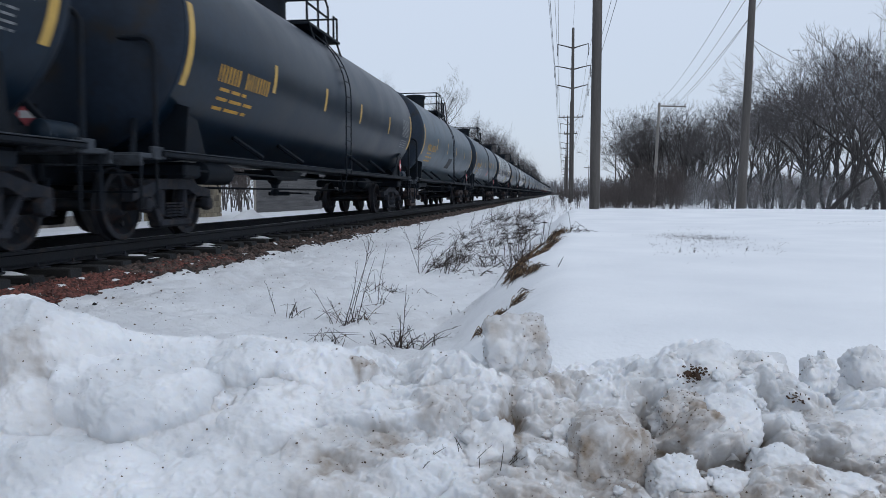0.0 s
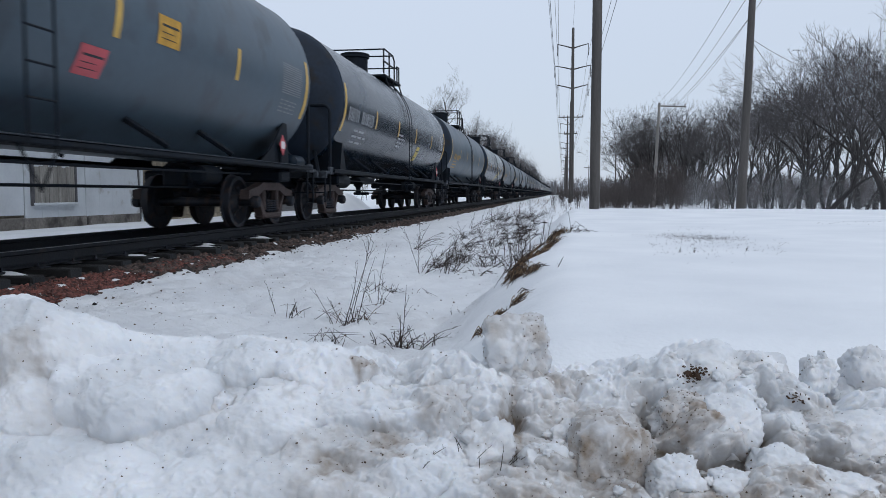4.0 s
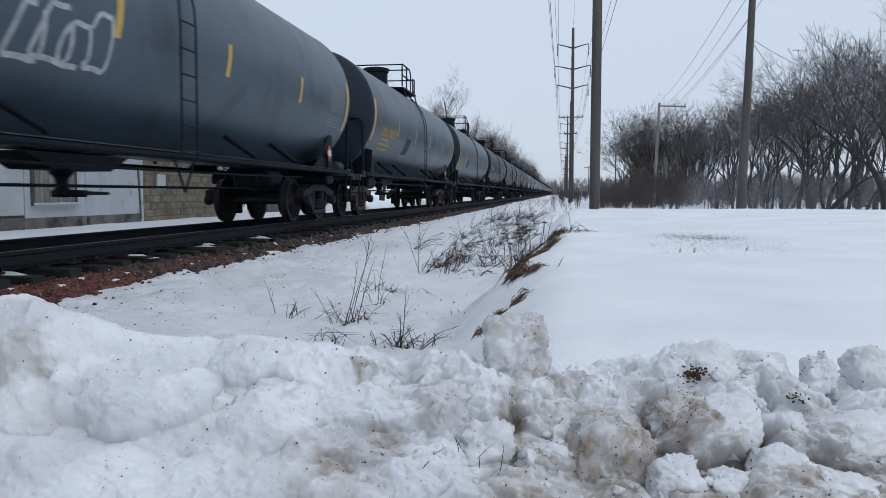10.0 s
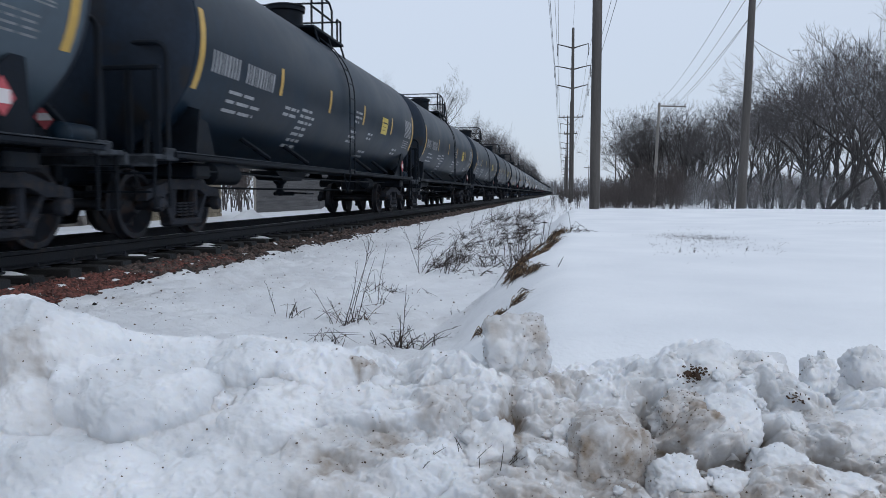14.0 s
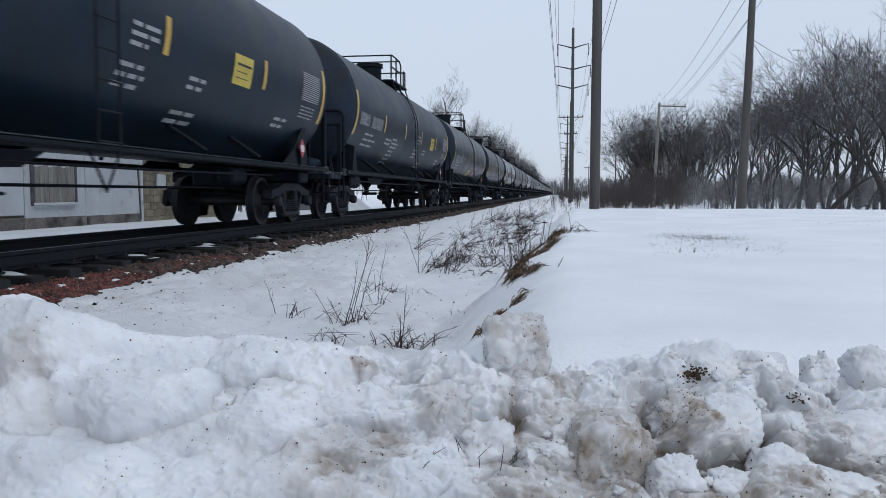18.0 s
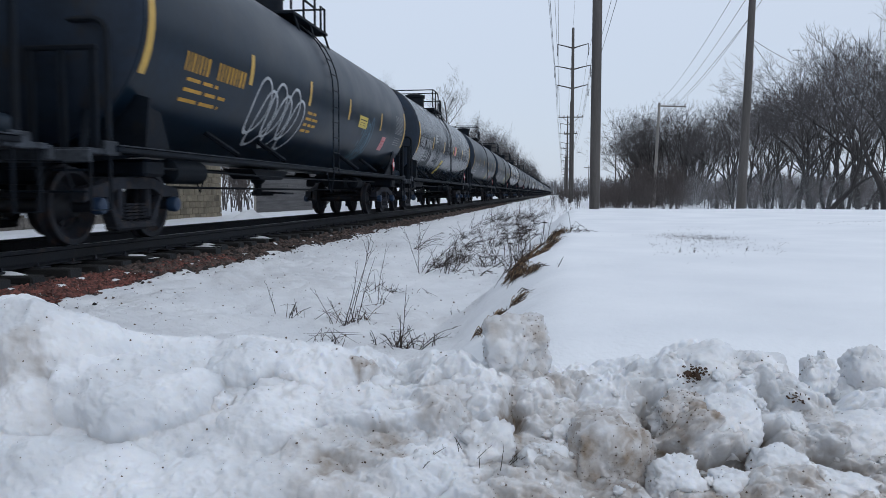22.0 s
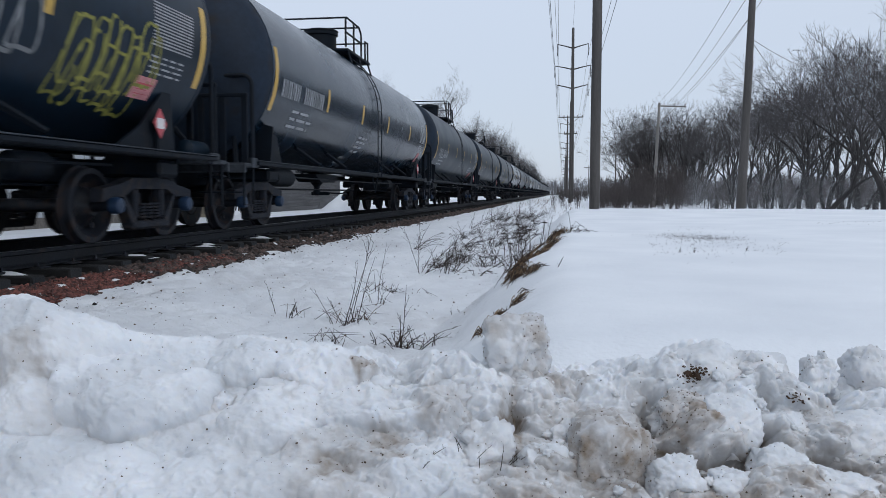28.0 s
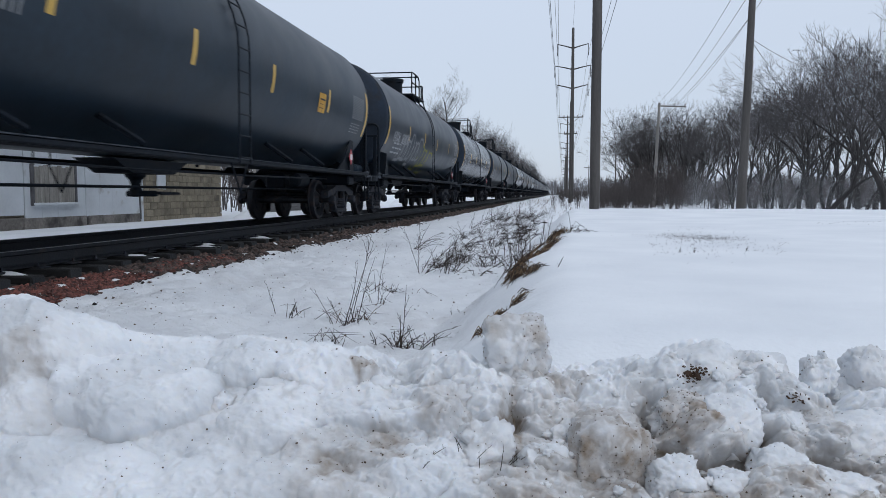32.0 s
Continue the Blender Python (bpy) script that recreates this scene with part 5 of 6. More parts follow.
near_kinds = [gnarl_meshes(211 + i, 12.0, (0.20, 0.16, 0.19, 0.14, 0.17)[i], (1, 3, 2, 4, 2)[i], 0.0, (0.50, 0.40, 0.52, 0.38, 0.46)[i], 6 if i in (0, 2, 4) else 5, 1, first=0.30) for i in range(5)]
lean_kind = gnarl_meshes(231, 12.0, 0.24, 1, 0.55, 0.5, 6, 1, first=0.36)
slim_kinds = [gnarl_meshes(241 + i, 11.0, 0.09, 4, 0.0, 0.30, 4, 2, first=0.34) for i in range(3)]
far_kinds = [tree_meshes("far", 51 + i, 13.0, 0.17, 1.0, 0.7, (12, 6, 6), 3, 0.25, ("bark", "twig")) for i in range(3)]
round_kinds = [tree_meshes("round", 83 + i, 13.0, 0.26, 1.25, 0.35, (15, 7, 6), 3, 0.42, ("bark", "twig"), 0.72) for i in range(2)]
fork_kinds = [tree_meshes("fork", 91 + i, 14.0, 0.24, 0.6, 0.9, (13, 6, 5), 3, 0.30, ("bark", "twig"), 0.8) for i in range(2)]
low_kinds = []
for i in range(3):
    g = Geo()
    for j in range(4):
        for pts, rs, level in grow(71 + 5 * i + j, 2.8, 0.025, 0.8, 0.8, (8, 4, 3), 1, 0.05):
            g.tube([p + Vector((0.35 * math.cos(j * 1.6), 0.35 * math.sin(j * 1.6), 0)) for p in pts], rs, 3, False)
    low_kinds.append(g.mesh("brush", M["brush"]))
random.seed(21)
RIGHT = "bare wood beyond the field"


def crown_line(px):
    """How high the wood stands above the eye line along its bearing, in slope."""
    return float(np.interp(px, [1080, 1110, 1180, 1235, 1300, 1350, 1400, 1450, 1500, 1560, 1700], [85, 150, 180, 165, 198, 215, 228, 255, 288, 312, 330])) / 1385


def wood_tree(kinds, i, px, d, share, label, tilt=0.0, turn=None, stout=1.0):
    """A tree of the wood, its top at a share of the crown line above it."""
    tall = crown_line(px) * d * share * 1.08 + 1.1
    k = tall / (12.0 if kinds is not slim_kinds else 11.0)
    plant(kinds[i % len(kinds)], *spot(px, d), (k * stout, k * stout, k), random.uniform(0, 360) if turn is None else turn, label, RIGHT, tilt)


for i, (px, d, share) in enumerate(((1268, 60, 1.0), (1300, 55, 0.86), (1332, 58, 0.98), (1358, 52, 0.82), (1384, 57, 0.96), (1412, 50, 0.90), (1436, 55, 1.0), (1466, 49, 0.86), (1492, 54, 0.97), (1522, 47, 1.02), (1548, 53, 0.9), (1580, 48, 1.0), (1620, 52, 1.0), (1665, 50, 1.0))):
    wood_tree(near_kinds, i, px, d, share, "tall bare tree with a crooked dark trunk and fine twigs")
wood_tree(near_kinds, 0, 1566, 43, 1.02, "tall bare tree with a stout crooked trunk and fine twigs", 0.0, 120.0, 1.2)
wood_tree([lean_kind], 0, 1462, 46, 0.80, "leaning bare tree with one long bent trunk", 0.0, 0.0)
wood_tree([lean_kind], 0, 1395, 49, 0.62, "leaning bare tree with one long bent trunk", 0.0, 60.0)
for i in range(15):
    px = 1235 + 430 * (i + random.random()) / 15
    wood_tree(near_kinds, i + 2, px, random.uniform(64, 88), random.uniform(0.7, 0.98), "bare tree standing deeper in the wood")
for i in range(10):
    px = 1240 + 380 * (i + random.random()) / 10
    wood_tree(slim_kinds, i, px, random.uniform(90, 130), random.uniform(0.6, 0.9), "slim bare tree with many upright twigs")
for i in range(26):
    px = 1120 + 122 * (i + random.random()) / 26
    wood_tree(slim_kinds, i + 1, px, random.uniform(80, 100), random.uniform(0.78, 1.0), "slim bare tree in a dense clump", 0.0, None, 1.15)
wood_tree(near_kinds, 1, 1098, 96, 0.9, "small bare tree at the wood's end")
for i in range(95):
    px = 1064 + 400 * random.random() ** 1.6
    d = random.uniform(50, 84)
    k = float(np.interp(px, [1064, 1110, 1130, 1240, 1300, 1464], [0.45, 0.55, 0.95, 0.85, 0.6, 0.5]))
    shrub(low_kinds[i % 3], *spot(px, d), k * random.uniform(0.55, 1.15), random.uniform(0, 360), "low tangled brown brush", "brush at the wood's foot")
for i in range(45):
    px, d = random.uniform(1285, 1600), random.uniform(52, 74)
    shrub(low_kinds[i % 3], *spot(px, d), random.uniform(0.45, 0.85), random.uniform(0, 360), "low tangled brown brush", "brush at the wood's foot")
# single trees and the wood on the far side of the track
for kinds, k, x, y, s in ((round_kinds, 0, -19.4, 86, 0.86), (fork_kinds, 1, -21.0, 92, 0.74), (round_kinds, 0, -13.6, 98, 0.95), (round_kinds, 1, -17.2, 104, 0.86), (fork_kinds, 1, -13.2, 130, 0.70), (round_kinds, 1, -12.6, 138, 0.72)):
    plant(kinds[k], x, y, s, random.uniform(0, 360), "bare tree with spreading crown beyond the track", "trees beyond the track")
for i in range(125):
    y = 148 + 400 * random.random() ** 1.3
    x = float(track_x(y)) - random.uniform(5.5, 13)
    plant(far_kinds[i % 3], x, y, random.uniform(0.74, 0.94), random.uniform(0, 360), "bare tree in the wood beyond the track", "trees beyond the track")
for i in range(110):
    y = random.uniform(48, 190)
    shrub(low_kinds[i % 3], 0.8 + 0.012 * y + random.uniform(-2.0, 6.0), y, random.uniform(0.30, 0.62), random.uniform(0, 360), "low brown brush beside the pole line", "brush along the pole line")
for i in range(40):
    shrub(low_kinds[i % 3], *spot(random.uniform(1055, 1250), random.uniform(66, 84)), random.uniform(0.45, 0.8), random.uniform(0, 360), "low tangled brown brush", "brush at the wood's foot")
for i in range(14):
    y = random.uniform(30, 90)
    shrub(low_kinds[i % 3], random.uniform(-24, -17) if i > 6 else -13.6 - 0.9 * i, y if i > 6 else 2.36 * (13.6 + 0.9 * i) + random.uniform(-0.8, 0.8), random.uniform(1.0, 1.6), random.uniform(0, 360), "low brush behind the sheds", "brush beyond the track")


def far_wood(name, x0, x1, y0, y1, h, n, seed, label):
    """A far wood as a mass of upright stems and twigs, haze painted into their colour."""
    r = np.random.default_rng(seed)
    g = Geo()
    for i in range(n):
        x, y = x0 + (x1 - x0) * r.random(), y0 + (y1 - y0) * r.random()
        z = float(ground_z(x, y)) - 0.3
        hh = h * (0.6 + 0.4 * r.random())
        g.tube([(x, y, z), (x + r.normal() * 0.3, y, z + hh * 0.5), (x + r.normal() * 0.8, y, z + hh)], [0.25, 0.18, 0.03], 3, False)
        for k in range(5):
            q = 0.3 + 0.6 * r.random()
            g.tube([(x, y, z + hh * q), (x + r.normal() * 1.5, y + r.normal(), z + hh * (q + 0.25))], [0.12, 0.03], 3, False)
    return tagged(new(name, g.mesh(name, M["hazed_twig"])), label, "trees", kind="stuff")


far_wood("far_wood", -10, 190, 520, 640, 13, 900, 5, "far wood along the horizon, haze put into its pale colour")
far_wood("far_hedge", 14, 70, 150, 240, 5, 500, 6, "low hedge in the distance, haze put into its grey colour")

# ---- weeds and grass in the ditch ----
def weed(x, y, h, stems, seed, lean=0.35, material="stem", label="dry dark weed stalks standing in the snow", group="weeds in the ditch", droop=0.0, joined=False, tangle=0, side=None, thick=0.8):
    """Dry stalks with short side twigs; droop: how far they are bent over."""
    r = random.Random(seed)
    z = float(ground_z(x, y)) - 0.02
    w = empty("dry_weed", pose(x, y, z), label, "weed", group)
    whole = Geo()
    side = r.uniform(-0.2, 0.5) if side is None else side
    for i in range(stems):
        g = whole if joined else Geo()
        p, d = Vector((r.uniform(-0.09, 0.09), r.uniform(-0.09, 0.09), 0)), Vector((side * lean + r.gauss(0, lean * 0.7), r.gauss(0, lean * 0.7), 1)).normalized()
        pts, hh = [p.copy()], h * (r.uniform(0.35, 1.0) ** 0.8 if i else 1.0)
        snap = r.randint(2, 4) if r.random() < droop * 4 else 9
        for k in range(6):
            d = (d + Vector((r.uniform(-0.07, 0.07), r.uniform(-0.07, 0.07), -droop * 0.4 * k))).normalized()
            if k == snap:
                d = Vector((r.uniform(-1, 1), r.uniform(-0.6, 0.6), r.uniform(-0.9, 0.1))).normalized()
            p = p + d * hh / 6
            if p.z < 0.0:
                p.z = 0.0
            pts.append(p.copy())
        t = r.uniform(0.75, 1.2) * thick
        g.tube(pts, [0.0040 * t, 0.0037 * t, 0.0034 * t, 0.003 * t, 0.0026 * t, 0.002 * t, 0.0012 * t], 4, False)
        for k in range(r.randint(3, 8)):
            j = r.randint(2, 6)
            q = pts[j - 1].lerp(pts[j], r.random())
            way = (d * 0.9 + Vector((r.uniform(-1, 1), r.uniform(-0.7, 0.7), r.uniform(-0.1, 0.9)))).normalized()
            e = q + way * hh * r.uniform(0.05, 0.22)
            f = e + (way + Vector((r.gauss(0, 0.5), 0, r.gauss(0.1, 0.4)))).normalized() * hh * 0.05
            g.tube([q, e, f], [0.0022 * t, 0.0017 * t, 0.001 * t], 3, False)
        if not joined:
            part("stalk", g, M[material], w)["kind"] = "stuff"
    for i in range(tangle):
        a = Vector((r.gauss(0, 0.07), r.gauss(0, 0.06), 0))
        b = a + Vector((r.gauss(0, 0.07), r.gauss(0, 0.05), r.uniform(0.04, 0.17)))
        c = b + Vector((r.gauss(0, 0.10), r.gauss(0, 0.06), r.uniform(-0.12, 0.04)))
        part("bent_twig", Geo().tube([a, a.lerp(b, 0.55) + Vector((r.gauss(0, 0.01), 0, 0.01)), b, c], [0.0026, 0.0024, 0.002, 0.001], 4, False), M["leaf"] if i % 4 == 0 else M[material], w)
    if joined:
        part("stalk_clump", whole, M[material], w)["kind"] = "stuff"
    return w


def tuft(x, y, size, blades, seed, flow=(-0.75, -0.35)):
    """A tuft of dead grass, thick at its crown, its blades bent over and hanging down the bank every which way."""
    r = random.Random(seed)
    z = float(ground_z(x, y))
    t = empty("grass_tuft", pose(x, y, z), "matted brown tuft of dead grass on the bank's edge", "grass", "dead grass along the bank")
    for layer in range(3):
        g = Geo()
        for i in range(blades // 3):
            p = Vector((r.gauss(0, size * 0.34), r.gauss(0, size * 0.55), 0))
            d = Vector((flow[0] + r.gauss(0, 0.55), flow[1] + r.gauss(0, 0.6), 0)).normalized()
            ln, up = size * r.uniform(0.5, 1.7), size * r.uniform(0.10, 0.62) * (1.5 if r.random() < 0.12 else 1)
            pts = []
            for k in (0, 0.25, 0.5, 0.75, 1.0):
                q = p + d * ln * k + Vector((r.gauss(0, 0.004), r.gauss(0, 0.004), 0))
                lift = up * 4 * k * (1 - k) * 0.8 + up * 0.4 * (1 - k) if k < 1 else r.uniform(-0.005, 0.03)
                pts.append((q.x, q.y, float(ground_z(q.x + x, q.y + y)) - z + lift - (0.01 if k == 0 else 0)))
            w = r.uniform(0.7, 1.3) * (0.0013 + 0.00022 * y)
            g.tube(pts, [w, w * 1.1, w, w * 0.8, w * 0.35], 3, False)
        part("grass_mat", g, (M["straw"], M["leaf"], M["stem"])[layer], t)["kind"] = "stuff"
    return t


def seed_weed(x, y, h, seed):
    """A dark stalk that carries flat seed heads like little caps."""
    r = random.Random(seed)
    w = empty("seed_head_weed", pose(x, y, float(ground_z(x, y)) - 0.02), "dark dry weed with flat seed heads", "weed", "weeds along the bank")
    top = Vector((r.gauss(0, 0.05), r.gauss(0, 0.05), h))
    part("stalk", Geo().tube([(0, 0, 0), top * 0.5 + Vector((0.01, 0, 0)), top], [0.006, 0.005, 0.004], 5, False), M["stem"], w)
    for i in range(r.randint(1, 3)):
        c = top + (Vector((r.uniform(-0.12, 0.12), r.uniform(-0.05, 0.05), -0.05 * i)) if i else Vector((0, 0, 0)))
        g = Geo().tube([top * 0.75, c], [0.003, 0.002], 3, False)
        for k in range(14):
            a = k * 2.4
            q = 0.045 * math.sqrt((k + 0.5) / 14)
            g.tube([c, c + Vector((q * math.cos(a), q * math.sin(a), 0.028 - 0.5 * q))], [0.003, 0.007], 4, True)
        part("seed_head", g, M["stem"], w)
    return w


# ---- drifting ground mist ----
def mist_material():
    """Thin pale mist: mostly clear, denser in drifts near the ground."""
    m = bpy.data.materials.new("ground_mist")
    m.use_nodes = True
    n, l = m.node_tree.nodes, m.node_tree.links
    n.remove(n["Principled BSDF"])
    out = n["Material Output"]
    tc, sp, no = n.new("ShaderNodeTexCoord"), n.new("ShaderNodeSeparateXYZ"), n.new("ShaderNodeTexNoise")
    l.new(tc.outputs["Object"], sp.inputs[0])
    l.new(tc.outputs["Object"], no.inputs["Vector"])
    no.inputs["Scale"].default_value, no.inputs["Detail"].default_value = 0.12, 3
    fall = n.new("ShaderNodeMapRange")
    fall.interpolation_type = "SMOOTHSTEP"
    fall.inputs[1].default_value, fall.inputs[2].default_value = 0.0, 1.0
    fall.inputs[3].default_value, fall.inputs[4].default_value = 0.17, 0.0
    top = n.new("ShaderNodeMath")
    top.operation = "DIVIDE"
    top.inputs[1].default_value = 4.2
    l.new(sp.outputs[2], top.inputs[0])
    l.new(top.outputs[0], fall.inputs[0])
    mul = n.new("ShaderNodeMath")
    mul.operation = "MULTIPLY"
    l.new(fall.outputs[0], mul.inputs[0])
    l.new(no.outputs[0], mul.inputs[1])
    clear, thick, turn, both = n.new("ShaderNodeBsdfTransparent"), n.new("ShaderNodeBsdfDiffuse"), n.new("ShaderNodeBsdfTranslucent"), n.new("ShaderNodeMixShader")
    thick.inputs[0].default_value = turn.inputs[0].default_value = (0.86, 0.89, 0.93, 1)
    half = n.new("ShaderNodeMixShader")
    half.inputs[0].default_value = 0.5
    l.new(thick.outputs[0], half.inputs[1])
    l.new(turn.outputs[0], half.inputs[2])
    l.new(mul.outputs[0], both.inputs[0])
    l.new(clear.outputs[0], both.inputs[1])
    l.new(half.outputs[0], both.inputs[2])
    l.new(both.outputs[0], out.inputs[0])
    return m


M["mist"] = mist_material()
for i, (y, x0, x1, h) in enumerate(((47, 8, 60, 9), (62, 8, 75, 9), (78, 5, 80, 10), (98, 4, 90, 10), (130, 3, 110, 12), (190, 2, 150, 14), (290, 2, 200, 18))):
    xs_m, zs_m = np.linspace(x0, x1, 25), np.linspace(0, h, 5)
    verts = [(float(x), float(2.5 * math.sin(x * 0.13 + i)), float(z)) for x in xs_m for z in zs_m]
    faces = [(a * 5 + b, a * 5 + 5 + b, a * 5 + 6 + b, a * 5 + 1 + b) for a in range(24) for b in range(4)]
    sheet = new("mist_drift", Geo().add(verts, faces).mesh("mist_drift", M["mist"], True))
    sheet.location = (0, y, -0.7)
    tagged(sheet, "thin drift of pale ground mist in the wood", "mist", "drifts of ground mist", "stuff")

# thin snow left on and between the ties
random.seed(66)
for i in range(4, 21, 2):
    y = 2.6 + 0.56 * i + random.uniform(-0.05, 0.05)
    on = i % 4 != 2
    ob = mound("snow_strip", TRACK + random.uniform(0.92, 1.0), y + (0 if on else 0.28), -0.182 if on else -0.255, random.uniform(0.20, 0.26), random.uniform(0.07, 0.10), random.uniform(0.040, 0.048), "thin strip of snow lying along a tie", i * 3)
    tagged(ob, "", "snow patch", "snow patches on the track")
for i in range(30):
    x, y = TRACK + random.uniform(1.28, 1.62), random.uniform(5.2, 17)
    ob = mound("snow_patch", x, y, float(bed_top(x + 0.06, y)) - 0.005, random.uniform(0.07, 0.15), random.uniform(0.08, 0.2), random.uniform(0.065, 0.08), "thin patch of snow among the stones", i * 5)
    tagged(ob, "", "snow patch", "snow patches on the track")
random.seed(77)
for i, (px, d, h, n, bent, lean, side, tangle) in enumerate(((505, 7.1, 0.32, 2, 0, 0.2, -0.5, 2), (525, 7.0, 0.20, 3, 0.1, 0.3, 0.4, 4), (618, 6.8, 0.66, 2, 0, 0.10, 2.0, 12), (632, 6.7, 0.80, 2, 0, 0.12, 2.2, 12), (598, 6.9, 0.34, 2, 0.05, 0.4, -0.7, 5),
        (585, 5.75, 0.16, 3, 0.3, 0.8, 0.3, 16), (690, 5.8, 0.28, 4, 0.1, 0.5, 0, 16), (706, 5.8, 0.52, 2, 0, 0.08, 1.0, 12))):
    weed(*spot(px, d), h, n, 200 + i, lean, droop=bent, tangle=tangle, side=side, thick=1.05)
for i, (px, d, h, n, bent, lean, side, tangle) in enumerate(((722, 5.75, 0.36, 4, 0.12, 0.8, 0.6, 5), (660, 8.2, 0.2, 2, 0, 0.5, 0.8, 5), (672, 9.4, 0.55, 3, 0, 0.2, 0, 10), (684, 9.3, 0.2, 4, 0.1, 0.8, 0.2, 8), (746, 8.8, 0.12, 2, 0, 0.6, -0.5, 2), (786, 5.8, 0.10, 2, 0, 0.3, 0.6, 0), (808, 7.4, 0.09, 3, 0, 0.5, 0.4, 0))):
    weed(*spot(px, d), h, n, 240 + i, lean, droop=bent, tangle=tangle, side=side, thick=0.95)
stick = part("stick", Geo().tube([(0.12, 0, 0.01), (-0.05, 0.02, 0.02), (-0.22, 0.0, 0.012), (-0.40, 0.03, 0.03)], [0.005, 0.0045, 0.004, 0.002], 5, False).tube([(-0.22, 0, 0.012), (-0.30, 0.03, 0.05)], [0.003, 0.001], 3, False), M["stem"], None)
sx, sy = spot(590, 5.7)
stick.matrix_basis = pose(sx, sy, float(ground_z(sx, sy)))
tagged(stick, "fallen dark twig lying on the snow", "twig")
for i in range(88):
    y = 10.5 + 27 * random.random() ** 1.1
    u = random.choice((random.uniform(-2.9, -0.6), random.gauss(-1.7, 0.5)))
    weed(u, y, random.uniform(0.35, 0.95), random.randint(6, 9), 400 + i, 0.85, "stem" if i % 4 else "brush", "leaning dry brown weeds in the ditch", droop=random.uniform(0.02, 0.20), joined=y > 15, side=random.uniform(0.2, 1.2), tangle=3 if y < 15 else 0, thick=1.15)
for i in range(60):
    y = random.uniform(30, 115)
    weed(random.uniform(-3.2, 1.0), y, random.uniform(0.5, 0.9), random.randint(4, 6), 600 + i, 0.7, "brush" if i % 2 else "straw", "leaning dry brown weeds in the ditch", joined=True)
for i, (px, d, s, n, flow) in enumerate(((884, 4.50, 0.075, 150, (-0.7, -0.9)), (872, 4.32, 0.050, 70, (-0.9, -0.6)), (912, 4.65, 0.060, 30, (0.9, -0.6)), (858, 4.3, 0.060, 12, (-1.0, -0.1)),
        (926, 5.85, 0.085, 80, (-0.3, -1.0)), (938, 5.65, 0.075, 60, (0.5, -0.9)), (922, 6.35, 0.10, 110, (-0.8, -0.5)), (932, 6.9, 0.10, 90, (-0.9, -0.2)), (944, 7.5, 0.10, 90, (-0.9, -0.5)),
        (962, 8.3, 0.11, 80, (-0.7, 0.2)), (978, 9.2, 0.12, 80, (-0.4, -0.6)), (988, 10.2, 0.12, 70, (-0.3, -0.8)), (898, 7.8, 0.07, 24, (-0.6, -0.6)), (955, 11.5, 0.13, 60, (-0.8, -0.3)), (985, 12.5, 0.13, 60, (-0.5, -0.3)))):
    gx, gy = spot(px, d)
    tuft(gx, gy, s, n, 900 + i, flow)
for i, (px, d, h, n) in enumerate(((915, 7.6, 0.3, 6), (945, 8.4, 0.34, 6), (965, 9.4, 0.36, 6), (980, 10.6, 0.40, 6), (890, 8.6, 0.34, 6), (1005, 10.2, 0.30, 5))):
    weed(*spot(px, d), h, n, 1900 + i, 0.8, "stem", "dark dry stems hanging from the bank's edge", "weeds along the bank", 0.08, tangle=3)
for i, (px, d, h) in enumerate(((928, 11.4, 0.56), (906, 12.0, 0.42), (938, 11.0, 0.40), (955, 12.0, 0.46), (932, 13.2, 0.5), (892, 12.4, 0.5), (915, 13.0, 0.5))):
    seed_weed(*spot(px, d), h, 40 + i)
for i, (px, d, h, n, bent) in enumerate(((1212, 6.6, 0.07, 4, 0), (1232, 6.7, 0.04, 2, 0), (1330, 6.8, 0.06, 2, 0), (1010, 5.4, 0.10, 1, 0), (1025, 10.5, 0.34, 5, 0.35), (1012, 10.0, 0.30, 4, 0.3), (905, 4.1, 0.10, 4, 0.1), (940, 4.9, 0.12, 5, 0.1))):
    weed(*spot(px, d), h, n, 950 + i, 0.6 if bent == 0 else 1.1, "stem", "a few dry grass blades poking out of the snow", "grass in the field", bent, side=0.8)
g = Geo()
for i in range(900):
    near = random.random()
    px, py = (random.gauss(1235, 42), 0) if near < 0.8 else (random.uniform(1150, 1400), random.gauss(14, 8))
    py = 417 + 0.05 * (px - 1235) + random.gauss(0, 2.5 if near < 0.55 else 7) + py
    d = 0.49 / math.tan(math.atan((py - 441) / 1385) + radians(4.05))
    x, y = spot(px, d)
    z = float(ground_z(x, y))
    g.tube([(x, y, z - 0.01), (x + random.gauss(0, 0.014), y, z + random.uniform(0.004, 0.016))], [0.0022, 0.0010], 3, False)
for i in range(60):
    x, y = spot(random.uniform(1440, 1560), random.gauss(12.6, 0.25))
    z = float(ground_z(x, y))
    g.tube([(x, y, z - 0.01), (x + random.gauss(0, 0.02), y, z + random.uniform(0.004, 0.014))], [0.0022, 0.0010], 3, False)
tagged(new("field_stubble", g.mesh("field_stubble", M["stem"])), "short dark grass tips showing through thin snow", "grass", kind="stuff")

# ---- the ploughed snow bank in front of the camera ----
bank = empty("snow_bank", pose(0, 0, 0, 0, 0, TURN), "rough ploughed snow bank spotted with brown dirt", "snow bank", kind="structure")
FOOT_Y, CREST_Y, FOOT_Z = 1.40, 1.82, -0.02


def dip(py):
    return math.atan((py - 441) / 1385) + radians(4.05)


